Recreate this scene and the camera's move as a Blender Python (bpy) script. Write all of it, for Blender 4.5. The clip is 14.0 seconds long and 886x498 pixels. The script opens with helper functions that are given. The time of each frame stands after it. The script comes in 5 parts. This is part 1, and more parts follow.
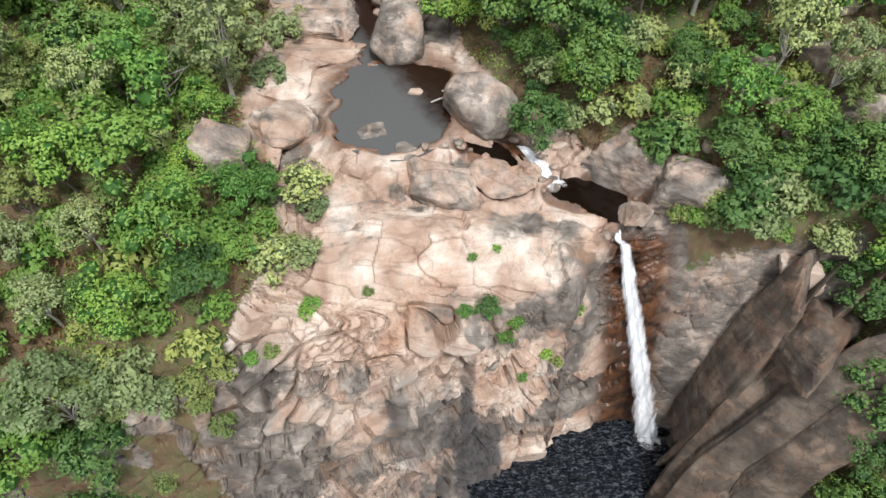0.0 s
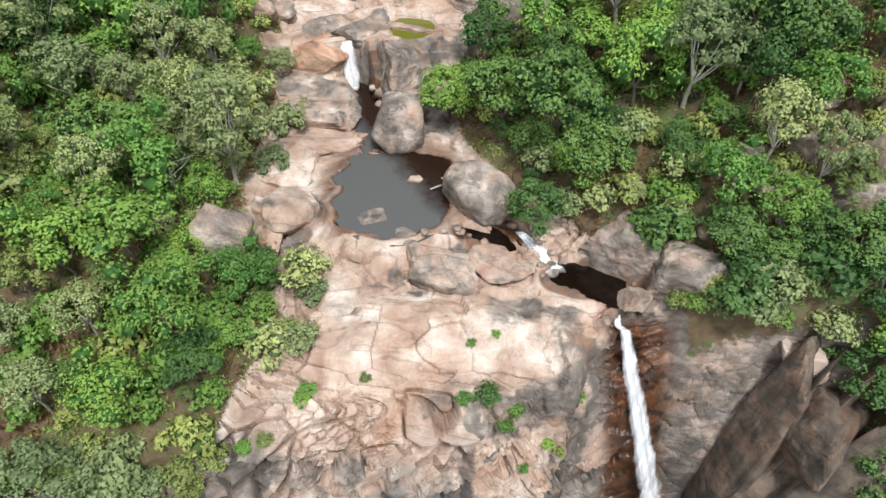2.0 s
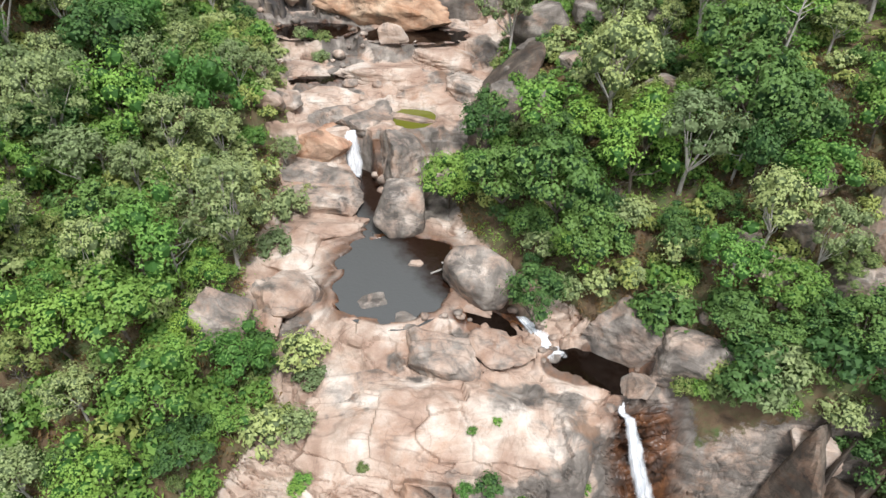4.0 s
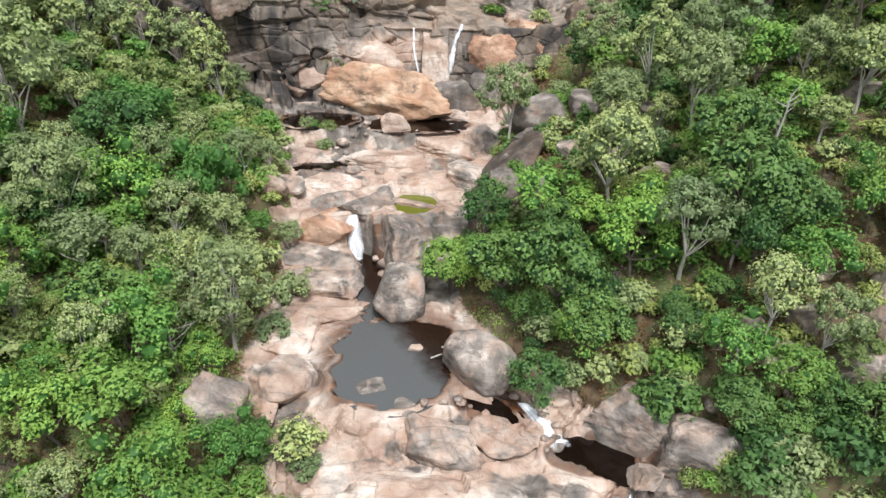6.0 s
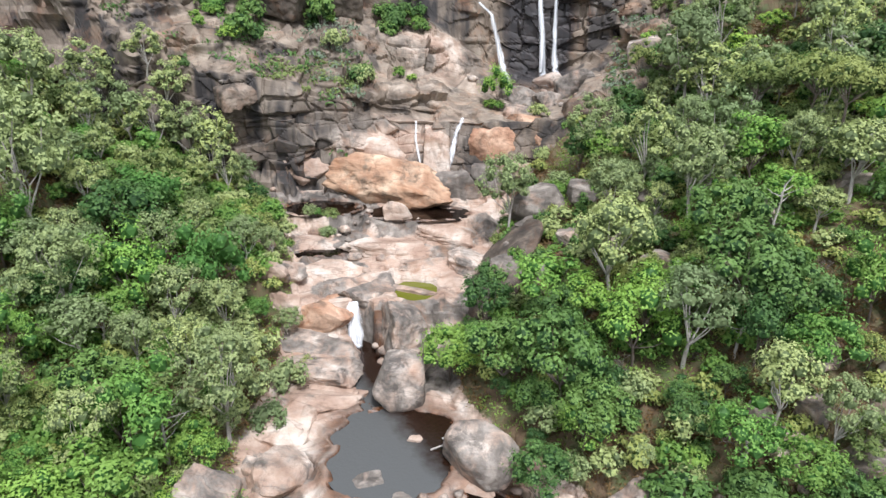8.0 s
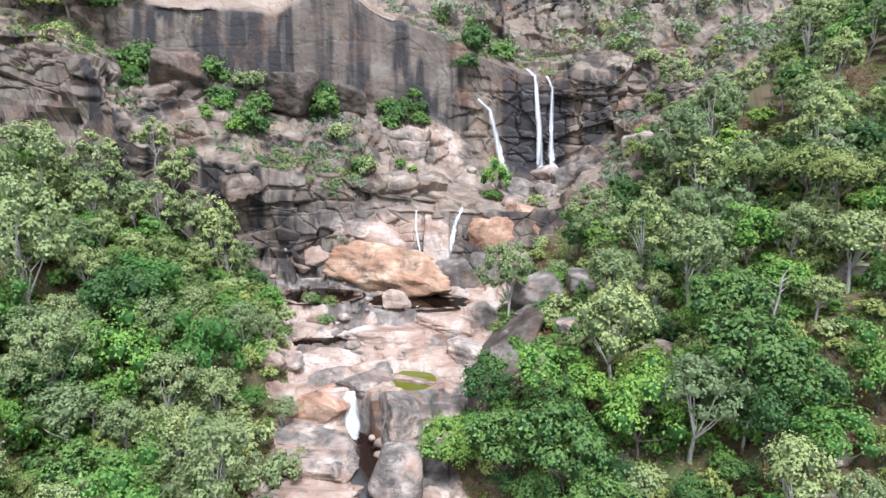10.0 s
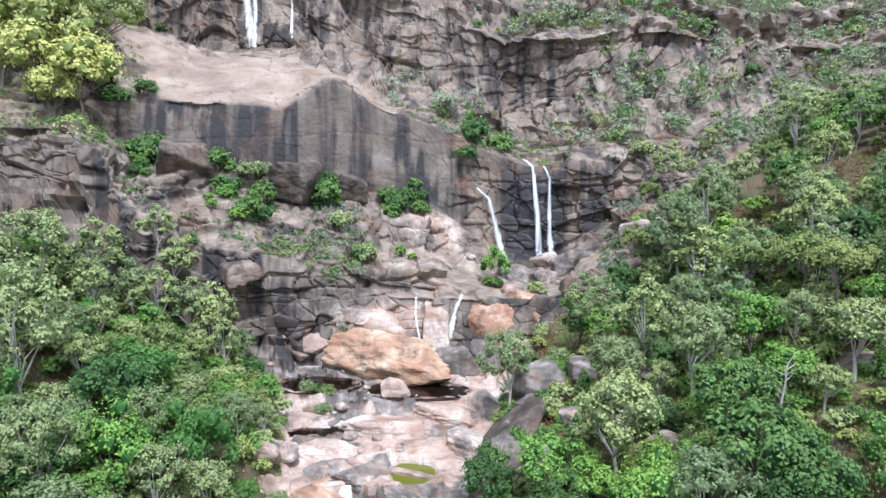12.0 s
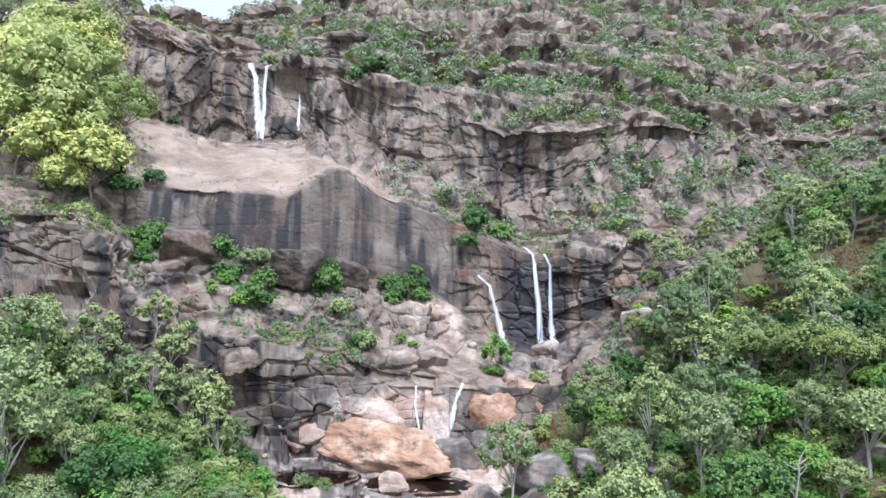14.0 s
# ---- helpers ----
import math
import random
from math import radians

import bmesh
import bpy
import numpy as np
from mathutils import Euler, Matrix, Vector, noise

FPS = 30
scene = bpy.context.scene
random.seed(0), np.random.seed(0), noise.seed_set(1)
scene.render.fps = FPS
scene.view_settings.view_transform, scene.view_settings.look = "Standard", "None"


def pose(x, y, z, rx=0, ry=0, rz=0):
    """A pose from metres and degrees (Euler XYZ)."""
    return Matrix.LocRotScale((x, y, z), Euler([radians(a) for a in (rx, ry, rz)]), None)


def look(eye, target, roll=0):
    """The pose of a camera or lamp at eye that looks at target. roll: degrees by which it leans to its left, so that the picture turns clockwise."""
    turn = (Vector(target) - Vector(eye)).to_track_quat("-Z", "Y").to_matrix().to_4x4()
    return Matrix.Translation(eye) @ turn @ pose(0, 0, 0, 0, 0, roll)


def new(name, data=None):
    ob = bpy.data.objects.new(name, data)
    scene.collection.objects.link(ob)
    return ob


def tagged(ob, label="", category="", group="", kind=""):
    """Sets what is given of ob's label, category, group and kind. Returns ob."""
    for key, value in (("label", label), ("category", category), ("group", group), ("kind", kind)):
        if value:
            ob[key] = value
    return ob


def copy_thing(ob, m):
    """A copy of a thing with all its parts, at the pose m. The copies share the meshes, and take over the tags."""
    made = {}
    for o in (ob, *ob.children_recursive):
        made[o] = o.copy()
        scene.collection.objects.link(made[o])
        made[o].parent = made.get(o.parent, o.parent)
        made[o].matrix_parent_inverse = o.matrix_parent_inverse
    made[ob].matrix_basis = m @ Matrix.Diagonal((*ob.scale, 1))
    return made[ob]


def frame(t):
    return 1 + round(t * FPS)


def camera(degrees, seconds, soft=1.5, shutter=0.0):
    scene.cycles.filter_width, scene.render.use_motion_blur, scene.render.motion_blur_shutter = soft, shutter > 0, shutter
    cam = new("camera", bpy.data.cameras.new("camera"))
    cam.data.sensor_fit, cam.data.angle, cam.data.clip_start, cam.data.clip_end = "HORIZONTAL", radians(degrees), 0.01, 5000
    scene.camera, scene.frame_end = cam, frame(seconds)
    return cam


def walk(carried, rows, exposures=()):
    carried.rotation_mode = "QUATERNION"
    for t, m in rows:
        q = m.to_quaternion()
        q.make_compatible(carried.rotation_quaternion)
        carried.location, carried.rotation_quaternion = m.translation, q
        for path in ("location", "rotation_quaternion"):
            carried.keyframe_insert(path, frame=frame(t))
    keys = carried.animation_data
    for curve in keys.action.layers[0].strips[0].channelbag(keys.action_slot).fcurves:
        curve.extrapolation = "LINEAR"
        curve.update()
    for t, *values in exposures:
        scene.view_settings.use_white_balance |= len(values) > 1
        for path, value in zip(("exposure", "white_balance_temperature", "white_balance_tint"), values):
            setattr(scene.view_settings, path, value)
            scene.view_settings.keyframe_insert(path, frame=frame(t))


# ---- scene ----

# ================= camera: a hovering drone that tilts up =================
EYE = 64.0
cam = camera(68.57, 14.0)
TILTS = [
    (0.0, -51.24, -0.00, 0.05), (0.5, -49.38, -0.02, -0.04), (1.0, -47.50, -0.08, -0.14), (1.5, -45.66, -0.10, -0.17),
    (2.0, -43.77, -0.13, -0.26), (2.5, -41.90, -0.12, -0.30), (3.0, -40.04, -0.11, -0.33), (5.5, -30.84, 0.08, -0.46),
    (6.0, -28.97, 0.06, -0.52), (6.5, -27.04, 0.09, -0.52), (7.0, -25.16, 0.14, -0.56), (7.5, -23.29, 0.23, -0.48),
    (8.0, -21.32, 0.21, -0.64), (10.5, -11.63, 0.28, -0.91), (11.0, -9.70, 0.30, -0.90), (11.5, -7.80, 0.33, -0.95),
    (12.0, -5.91, 0.37, -0.94), (12.5, -3.99, 0.41, -1.01), (13.0, -2.08, 0.47, -1.04), (13.5, -0.13, 0.53, -1.10),
    (14.0, 1.76, 0.58, -1.15),
]
walk(cam, [(t, pose(0, 0, EYE, 0, 0, yaw) @ pose(0, 0, 0, 90 + pitch) @ pose(0, 0, 0, 0, 0, -roll)) for t, pitch, yaw, roll in TILTS],
     [(0.0, 0.27, 6150, 11), (5.5, 0.38, 6000, 11), (8.0, 0.50, 5850, 13), (11.0, 0.62, 5350, 15), (14.0, 0.58, 5250, 15)])

# ================= light: bright thin cloud =================
SUN_EL, SUN_AZ = 62.0, 163.0     # degrees; azimuth from the valley's axis, behind and to the right
world = bpy.data.worlds.new("sky")
scene.world = world
world.use_nodes = True
sky = world.node_tree.nodes.new("ShaderNodeTexSky")
sky.sky_type, sky.sun_disc = "NISHITA", False
sky.sun_elevation, sky.sun_rotation = radians(SUN_EL), radians(SUN_AZ)
sky.air_density, sky.dust_density = 1.0, 4.0
world.node_tree.nodes["Background"].inputs["Strength"].default_value = 0.112
cloud = world.node_tree.nodes.new("ShaderNodeMix")       # thin cloud whitens the sky
cloud.data_type = "RGBA"
cloud.inputs[0].default_value = 0.72
cloud.inputs[7].default_value = (7.6, 7.5, 7.2, 1)
world.node_tree.links.new(sky.outputs[0], cloud.inputs[6])
world.node_tree.links.new(cloud.outputs[2], world.node_tree.nodes["Background"].inputs["Color"])
sun_data = bpy.data.lights.new("sun", "SUN")
sun_data.energy, sun_data.angle, sun_data.color = 3.0, radians(10), (1.0, 0.96, 0.90)
sun = new("sun", sun_data)
sun.matrix_world = look((60 * math.sin(radians(SUN_AZ)), 60 * math.cos(radians(SUN_AZ)), 64 + 60 * math.tan(radians(SUN_EL))), (0, 0, 64))

from mathutils.bvhtree import BVHTree


# ================= noise on arrays =================
def hash_bits(i, j, k, seed):
    n = i.astype(np.uint32) * np.uint32(374761393) + j.astype(np.uint32) * np.uint32(668265263) + k.astype(np.uint32) * np.uint32(2147483647) + np.uint32(seed * 1274126177 & 0xFFFFFFFF)
    n = (n ^ (n >> np.uint32(13))) * np.uint32(1274126177)
    n = (n ^ (n >> np.uint32(16))) * np.uint32(2246822519)
    return n ^ (n >> np.uint32(15))


def hash3(i, j, k, seed):
    return (hash_bits(i, j, k, seed) & np.uint32(0xFFFFFF)).astype(np.float32) * np.float32(1 / 16777215)


def vnoise(x, y, z, seed=0):
    """Value noise from -1 to 1."""
    x, y, z = (np.asarray(a, np.float32) for a in (x, y, z))
    i, j, k = (np.floor(a).astype(np.int32) for a in (x, y, z))
    u, v, w = x - i, y - j, z - k
    u, v, w = (a * a * a * (a * (a * 6 - 15) + 10) for a in (u, v, w))
    total = 0
    for di in (0, 1):
        for dj in (0, 1):
            for dk in (0, 1):
                wt = (u if di else 1 - u) * (v if dj else 1 - v) * (w if dk else 1 - w)
                total = total + wt * hash3(i + di, j + dj, k + dk, seed)
    return total * 2 - 1


def fbm(x, y, z, octaves=4, seed=0):
    total, amp, norm = 0, 1.0, 0.0
    for o in range(octaves):
        total = total + amp * vnoise(x, y, z, seed + o * 17)
        norm, amp = norm + amp, amp * 0.5
        x, y, z = x * 2.03 + 5.1, y * 2.03 + 1.7, z * 2.03 + 9.2
    return total / norm


def facets(x, y, z, seed=0):
    """Broken rock: flat facets, each in its cell with its own height and tilt, about -1 to 1; also the depth of the joints."""
    x, y, z = (np.asarray(a, np.float32) for a in (x, y, z))
    i, j, k = (np.floor(a).astype(np.int32) for a in (x, y, z))
    best = np.full(x.shape, 9.0, np.float32)
    second = best.copy()
    value = np.zeros(x.shape, np.float32)
    bits = lambda n, shift: ((n >> np.uint32(shift)) & np.uint32(1023)).astype(np.float32) * np.float32(1 / 1023)
    for di in (-1, 0, 1):
        for dj in (-1, 0, 1):
            for dk in (-1, 0, 1):
                a, b, c = i + np.int32(di), j + np.int32(dj), k + np.int32(dk)
                n, m = hash_bits(a, b, c, seed), hash_bits(a, b, c, seed + 1)
                dx, dy, dz = x - a - bits(n, 0), y - b - bits(n, 10), z - c - bits(n, 20)
                d = dx * dx + dy * dy + dz * dz
                tx, ty, tz = bits(m, 0) - 0.5, bits(m, 10) - 0.5, bits(m, 20) - 0.5
                h = (tx + ty - tz) * 0.7 + (dx * tx + dy * ty + dz * tz) * 1.6
                near = d < best
                second = np.where(near, best, np.minimum(second, d))
                value = np.where(near, h, value)
                best = np.where(near, d, best)
    return value, np.sqrt(second) - np.sqrt(best)


def blocks(x, z, wide, high, seed=0):
    """Bedded rock: layers cut by upright joints, each block with its own depth, -1 to 1; also the distance to the nearest joint."""
    zz = z / high + 0.5 * fbm(x * 0.04, z * 0.02, x * 0, 3, seed)
    layer = np.floor(zz).astype(np.int32)
    zero = np.zeros_like(layer)
    xx = x / wide * (0.7 + 0.7 * hash3(layer, zero, zero, seed + 1)) + 9.1 * hash3(layer, zero, zero, seed + 2) + 0.25 * fbm(x * 0.1, z * 0.3, x * 0, 2, seed + 5)
    column = np.floor(xx).astype(np.int32)
    value = hash3(layer, column, zero, seed + 3) * 2 - 1
    fx, fz = xx - column, zz - layer
    gap = np.minimum(np.minimum(fx, 1 - fx) * wide, np.minimum(fz, 1 - fz) * high)
    return value + (fz - 0.5) * 0.5 * (hash3(layer, column, zero, seed + 4) - 0.3), gap


def smooth(a, b, x):
    t = np.clip((x - a) / (b - a), 0, 1)
    return t * t * (3 - 2 * t)


# ================= the lie of the land =================
# the creek's bed: distance ahead, height, left edge and right edge of bare rock
BED = np.array([
    (10, 23, -17, 26), (20, 24, -16, 24), (27, 24, -12, 21), (32, 24.8, -10, 18.5), (36, 25.3, -12, 15.5), (41, 26.6, -15, 10),
    (46, 26.9, -15.5, 5.5), (52, 27.2, -16.5, 1.5), (58, 28.6, -17, 0), (62.8, 29.6, -17.5, 1.5), (64.2, 32.2, -16.5, 3), (67, 32.8, -17, 4), (72, 33.4, -18, 6),
    (78, 34.2, -19, 6), (86, 35.4, -24, 8), (94, 39, -30, 12), (110, 47, -34, 17), (120, 50, -40, 20)], float)
# the lip of the lower cliff: across, ahead
LIP = np.array([(-60, 20.5), (-30, 21.2), (-24, 21.6), (-19, 22.4), (-13, 24.6), (-5, 26.2), (4, 27.2), (9.5, 28.5), (12, 31.5), (14, 32.6), (18, 33), (21, 32), (25, 31.5), (28, 32), (34, 33), (60, 30)], float)
# the foot of the lower cliff, at the plunge pool: across, ahead
FOOT = np.array([(-60, 10), (-30, 12.5), (-15, 14.5), (-8, 16.2), (-3, 18.4), (0, 20.4), (4, 22.6), (8, 24.0), (12, 25.0), (15.4, 26.9), (18.4, 27.6), (23, 27.2), (60, 25)], float)
# the valley's end wall in a fan of sections (side over ahead): ahead and height of base, ledges, slab, shelf, upper wall, ridge
FAN = np.array([-1.1, -0.57, -0.46, -0.36, -0.25, -0.18, -0.08, 0.13, 0.30, 0.58, 1.1])
WALL_Y = np.array([
    (92, 95, 106, 110, 114, 125, 140, 150, 200, 420), (95, 97, 108, 112, 114, 125, 140, 145, 200, 420), (91, 93, 103, 111, 113.5, 142, 156, 160, 203, 420), (90, 92, 102, 112, 114, 148, 163, 167, 205, 420), (91, 93.5, 104, 114, 116, 146, 158, 163, 212, 420), (93, 95, 106, 115.5, 117.5, 138, 150, 157, 220, 420),
    (95, 97.5, 108, 118, 120, 128, 140, 146, 230, 420), (96, 98, 112, 118.3, 119.5, 133, 136, 140, 240, 420), (100, 104, 112, 120, 124, 135, 145, 152, 240, 420),
    (90, 100, 115, 125, 135, 160, 175, 185, 260, 420), (90, 100, 115, 125, 135, 160, 175, 185, 260, 420)], float)
WALL_Z = np.array([
    (70, 76, 84, 88, 93, 100, 112, 126, 175, 280), (63, 69, 75, 79, 85, 95, 105, 117, 165, 270), (46, 56, 62, 67, 77.5, 94, 99, 119, 140, 190), (41.6, 53.5, 60, 65.5, 76.5, 91, 94.5, 116, 139, 180), (41, 52, 58, 64.5, 76.5, 90, 95, 113, 145, 205), (40.5, 50, 56, 63.5, 81.5, 86, 95, 109, 152, 245),
    (39.6, 46.6, 51, 61.5, 76, 78, 88, 100, 158, 275), (40, 46.5, 48.5, 50, 67, 73, 80, 93, 163, 290), (44, 50, 54, 61, 67, 76, 88, 98, 165, 290),
    (48, 57, 63.5, 68, 73, 84, 92, 101, 150, 245), (60, 72, 83, 90, 97, 115, 125, 135, 195, 300)], float)
POOLS = [  # across, ahead, half-width, half-length, turn, level, depth
    (-4.5, 46.0, 5.1, 6.5, 8, 27.4, 1.2), (12.4, 36.6, 4.2, 2.0, -25, 25.25, 0.8), (-8.0, 58.6, 2.1, 7.0, 18, 27.396, 1.0),
    (-3.3, 67.6, 2.9, 2.9, 25, 32.55, 0.5), (-17.0, 85.6, 5.2, 3.4, 8, 36.4, 1.2), (-3.6, 84.6, 6.8, 3.4, 0, 36.2, 1.2),
    (-1.4, 48.6, 3.0, 3.0, -30, 27.392, 0.9), (3.9, 40.4, 2.8, 1.1, -32, 26.8, 0.35), (-15.2, 75.4, 3.6, 1.3, 14, 33.9, 0.5)]


def bed(y, column):
    return np.interp(y, BED[:, 0], BED[:, column])


def wall(x, y):
    """Height of the end wall at a place."""
    a = np.clip(x / np.maximum(y, 1.0), FAN[0], FAN[-1])
    n = np.clip(np.searchsorted(FAN, a) - 1, 0, len(FAN) - 2)
    w = (a - FAN[n]) / (FAN[n + 1] - FAN[n])
    w = w * w * (3 - 2 * w)
    ys = WALL_Y[n] * (1 - w[..., None]) + WALL_Y[n + 1] * w[..., None]
    zs = WALL_Z[n] * (1 - w[..., None]) + WALL_Z[n + 1] * w[..., None]
    out = np.where(y < ys[..., 0], zs[..., 0] - (ys[..., 0] - y) * 2.5, zs[..., -1] + (y - ys[..., -1]) * 0.1)
    for k in range(ys.shape[-1] - 1):
        t = (y - ys[..., k]) / (ys[..., k + 1] - ys[..., k])
        out = np.where((t >= 0) & (t < 1), zs[..., k] + t * (zs[..., k + 1] - zs[..., k]), out)
    return out


def land(x, y, walled=True):
    """Height, and the share of bare rock, at arrays of places, with or without the end wall."""
    wob = fbm(x * 0.09, y * 0.09, x * 0, 3, 3)
    xl, xr = bed(y, 2) + wob * 2.5, bed(y, 3) + wob * 2.0
    left, right = np.maximum(xl - x, 0), np.maximum(x - xr, 0)
    floor = bed(y, 1)
    rise = 0.42 * left + 1.2 * (1 - np.exp(-left / 2.0)) + 0.42 * right + 1.6 * (1 - np.exp(-right / 2.0))
    rise = rise * (0.55 + 0.45 * smooth(18, 34, y))
    top = floor + rise + 1.6 * fbm(x * 0.06, y * 0.06, x * 0, 3, 11) * smooth(2, 14, left + right)
    # ledges across the upper bed
    ph = (floor + 0.9 * fbm(x * 0.12 + y * 0.05, y * 0.22, x * 0, 3, 13)) / 1.15
    part = ph - np.floor(ph)
    top = top + 1.15 * (smooth(0.62, 0.95, part) - part) * (0.85 - 0.3 * smooth(65, 68, y)) * smooth(50, 58, y) * smooth(96, 88, y) * smooth(3, 0, left + right)
    # thin slabs that overlap like shingles along the creek
    ph = (0.11 * x - 0.05 * y + 1.0 * fbm(x * 0.06, y * 0.10, x * 0, 2, 17)) / 0.42
    part = ph - np.floor(ph)
    top = top + 0.42 * (part - smooth(0.72, 1.0, part)) * smooth(33, 37, y) * smooth(98, 88, y) * smooth(4, 0, left + right)
    # broad rock dome left of the lower fall
    top = top + 2.3 * np.exp(-((x + 1) / 8.5) ** 2 - ((y - 31.5) / 3.2) ** 2)
    top = top - 1.3 * np.exp(-((x - 14.3) / 1.6) ** 2) * smooth(40, 34, y)
    rock = smooth(1.2, -0.6, left + right - 0.6 + wob)
    # lower cliff and the gorge before it
    lip = np.interp(x, LIP[:, 0], LIP[:, 1]) + 0.8 * fbm(x * 0.25, x * 0, x * 0 + 4.4, 3, 5)
    q, along = (x - y + 5.8) / 1.414, (x + y - 36) / 1.414
    slab = 0.95 * np.maximum(q, -1.5) + 2.3 * np.maximum(0, along - 8) - 8.0
    gorge = np.where(x > 10, np.minimum(slab, 19 + 0.4 * np.maximum(x - 26, 0)), np.maximum(0, -1.0 - x) * 0.3 - 1.5)
    gorge = gorge + 0.35 * fbm(x * 0.3, y * 0.3, x * 0, 3, 8)
    run = np.maximum(lip - np.interp(x, FOOT[:, 0], FOOT[:, 1]), 3.2)
    k = np.clip(1 + (y - lip) / run, 0, 1)
    k = np.where(k > 0.45, 1 - 0.30 * ((1 - k) / 0.55) ** 1.6, 0.70 * (k / 0.45) ** 1.15)
    k = k + 0.035 * np.sin(k * 22.0 + x * 0.5 + 3 * wob) * smooth(0, 0.15, k) * smooth(1, 0.85, k)
    z = gorge * (1 - k) + top * k
    ledge = 1 - 0.8 * smooth(-9, -16, x) * smooth(0.0, 0.2, fbm(x * 0.35, y * 0.8, x * 0, 3, 15))
    rock = np.maximum(rock, ledge * smooth(0.985, 0.8, k) * smooth(0.0, 0.12, k + 0.3 * (x > -6)))
    rock = np.maximum(rock * smooth(33, 29, x + 0.0 * y), smooth(-2, 1, x - 12) * smooth(31, 28.5, x + wob) * smooth(0.6, 0.2, k))
    # the end wall
    jog = 3.0 * fbm(x * 0.07, x * 0, y * 0.02, 2, 21) + 0.7 * vnoise(x * 0.3, x * 0, y * 0.05, 22)
    calm = smooth(0, 6, np.abs(x - 16)) * smooth(0, 4, np.abs(x - 1.2)) * smooth(0, 9, np.abs(x - 8.5))
    w = wall(x, y + jog * (0.25 + 0.75 * calm) * smooth(85, 100, y))
    far = smooth(130, 220, y)
    w = w + far * 9 * fbm(x * 0.03, y * 0.03, x * 0, 2, 31)
    step = 5.0 + 5 * far
    ph = w / step + 1.5 * fbm(x * 0.03, y * 0.03, x * 0, 2, 41)
    part = ph - np.floor(ph)
    slabs = smooth(0.5, 0.3, np.abs(x / np.maximum(y, 1) + 0.13) * 4) * smooth(110, 116, y) * smooth(128, 122, y)
    w = w + step * (smooth(0.45, 0.95, part) - part) * (0.55 + 0.35 * far) * smooth(88, 96, y) * calm * (1 - slabs)
    if walled:
        rock = np.maximum(rock, smooth(-1.5, 0.5, w - z))
        z = np.maximum(z, w)
    # water basins: first their rims, then the hollows
    chips = facets(x / 2.2, y / 1.6, x * 0 + 0.3, 57)[0]
    hollows = []
    for cx, cy, rx, ry, turn, level, depth in POOLS:
        c, s = math.cos(radians(turn)), math.sin(radians(turn))
        u, v = ((x - cx) * c + (y - cy) * s) / rx, (-(x - cx) * s + (y - cy) * c) / ry
        scale = min(0.7, max(0.26, 1.1 / ry))
        r = np.sqrt(u * u + v * v) + 0.34 * fbm(x * scale, y * scale, x * 0 + cx, 3, 51) + 0.11 * chips
        brim = smooth(1.6, 1.05, r)
        z = np.maximum(z, (level + 0.18) * brim + z * (1 - brim))
        rock = np.maximum(rock, brim)
        hollows.append((smooth(1.06, 0.84, r), level - depth * (1 - np.minimum(r, 1.1) ** 2 * 0.8)))
    for inside, deep in hollows:
        z = np.minimum(z, z * (1 - inside) + deep * inside)
    return z, rock


# ================= materials =================
def shader(name):
    m = bpy.data.materials.new(name)
    m.use_nodes = True
    return m, m.node_tree.nodes, m.node_tree.links, m.node_tree.nodes["Principled BSDF"]


def ramp(nodes, links, fac, stops):
    r = nodes.new("ShaderNodeValToRGB")
    while len(r.color_ramp.elements) < len(stops):
        r.color_ramp.elements.new(0.5)
    for e, (p, c) in zip(r.color_ramp.elements, stops):
        e.position, e.color = p, (*c, 1) if len(c) == 3 else c
    links.new(fac, r.inputs[0])
    return r.outputs[0]


def tex(nodes, links, vec, scale, detail=6, rough=0.6, distortion=0.0):
    n = nodes.new("ShaderNodeTexNoise")
    n.inputs["Scale"].default_value, n.inputs["Detail"].default_value, n.inputs["Roughness"].default_value = scale, detail, rough
    n.inputs["Distortion"].default_value = distortion
    links.new(vec, n.inputs["Vector"])
    return n.outputs["Fac"]


def ridges(nodes, links, vec, scale, detail=7):
    """Sharp creases, 0 to about 1."""
    n = nodes.new("ShaderNodeTexNoise")
    n.noise_type, n.normalize = "RIDGED_MULTIFRACTAL", True
    n.inputs["Scale"].default_value, n.inputs["Detail"].default_value, n.inputs["Roughness"].default_value = scale, detail, 0.55
    links.new(vec, n.inputs["Vector"])
    return n.outputs["Fac"]


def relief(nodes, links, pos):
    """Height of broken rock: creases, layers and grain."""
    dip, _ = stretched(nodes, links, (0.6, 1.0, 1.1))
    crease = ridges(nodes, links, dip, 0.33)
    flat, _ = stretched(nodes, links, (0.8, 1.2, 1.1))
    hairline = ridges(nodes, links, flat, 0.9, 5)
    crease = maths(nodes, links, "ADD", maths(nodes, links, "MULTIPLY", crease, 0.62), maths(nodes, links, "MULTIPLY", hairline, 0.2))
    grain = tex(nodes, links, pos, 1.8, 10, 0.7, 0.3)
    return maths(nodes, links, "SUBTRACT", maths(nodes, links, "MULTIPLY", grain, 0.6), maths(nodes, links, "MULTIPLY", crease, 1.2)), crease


def mixc(nodes, links, fac, a, b, mode="MIX"):
    n = nodes.new("ShaderNodeMix")
    n.data_type, n.blend_type = "RGBA", mode
    for sock, v in ((n.inputs[0], fac), (n.inputs[6], a), (n.inputs[7], b)):
        if isinstance(v, (int, float)):
            sock.default_value = v
        elif isinstance(v, tuple):
            sock.default_value = (*v, 1)
        else:
            links.new(v, sock)
    return n.outputs[2]


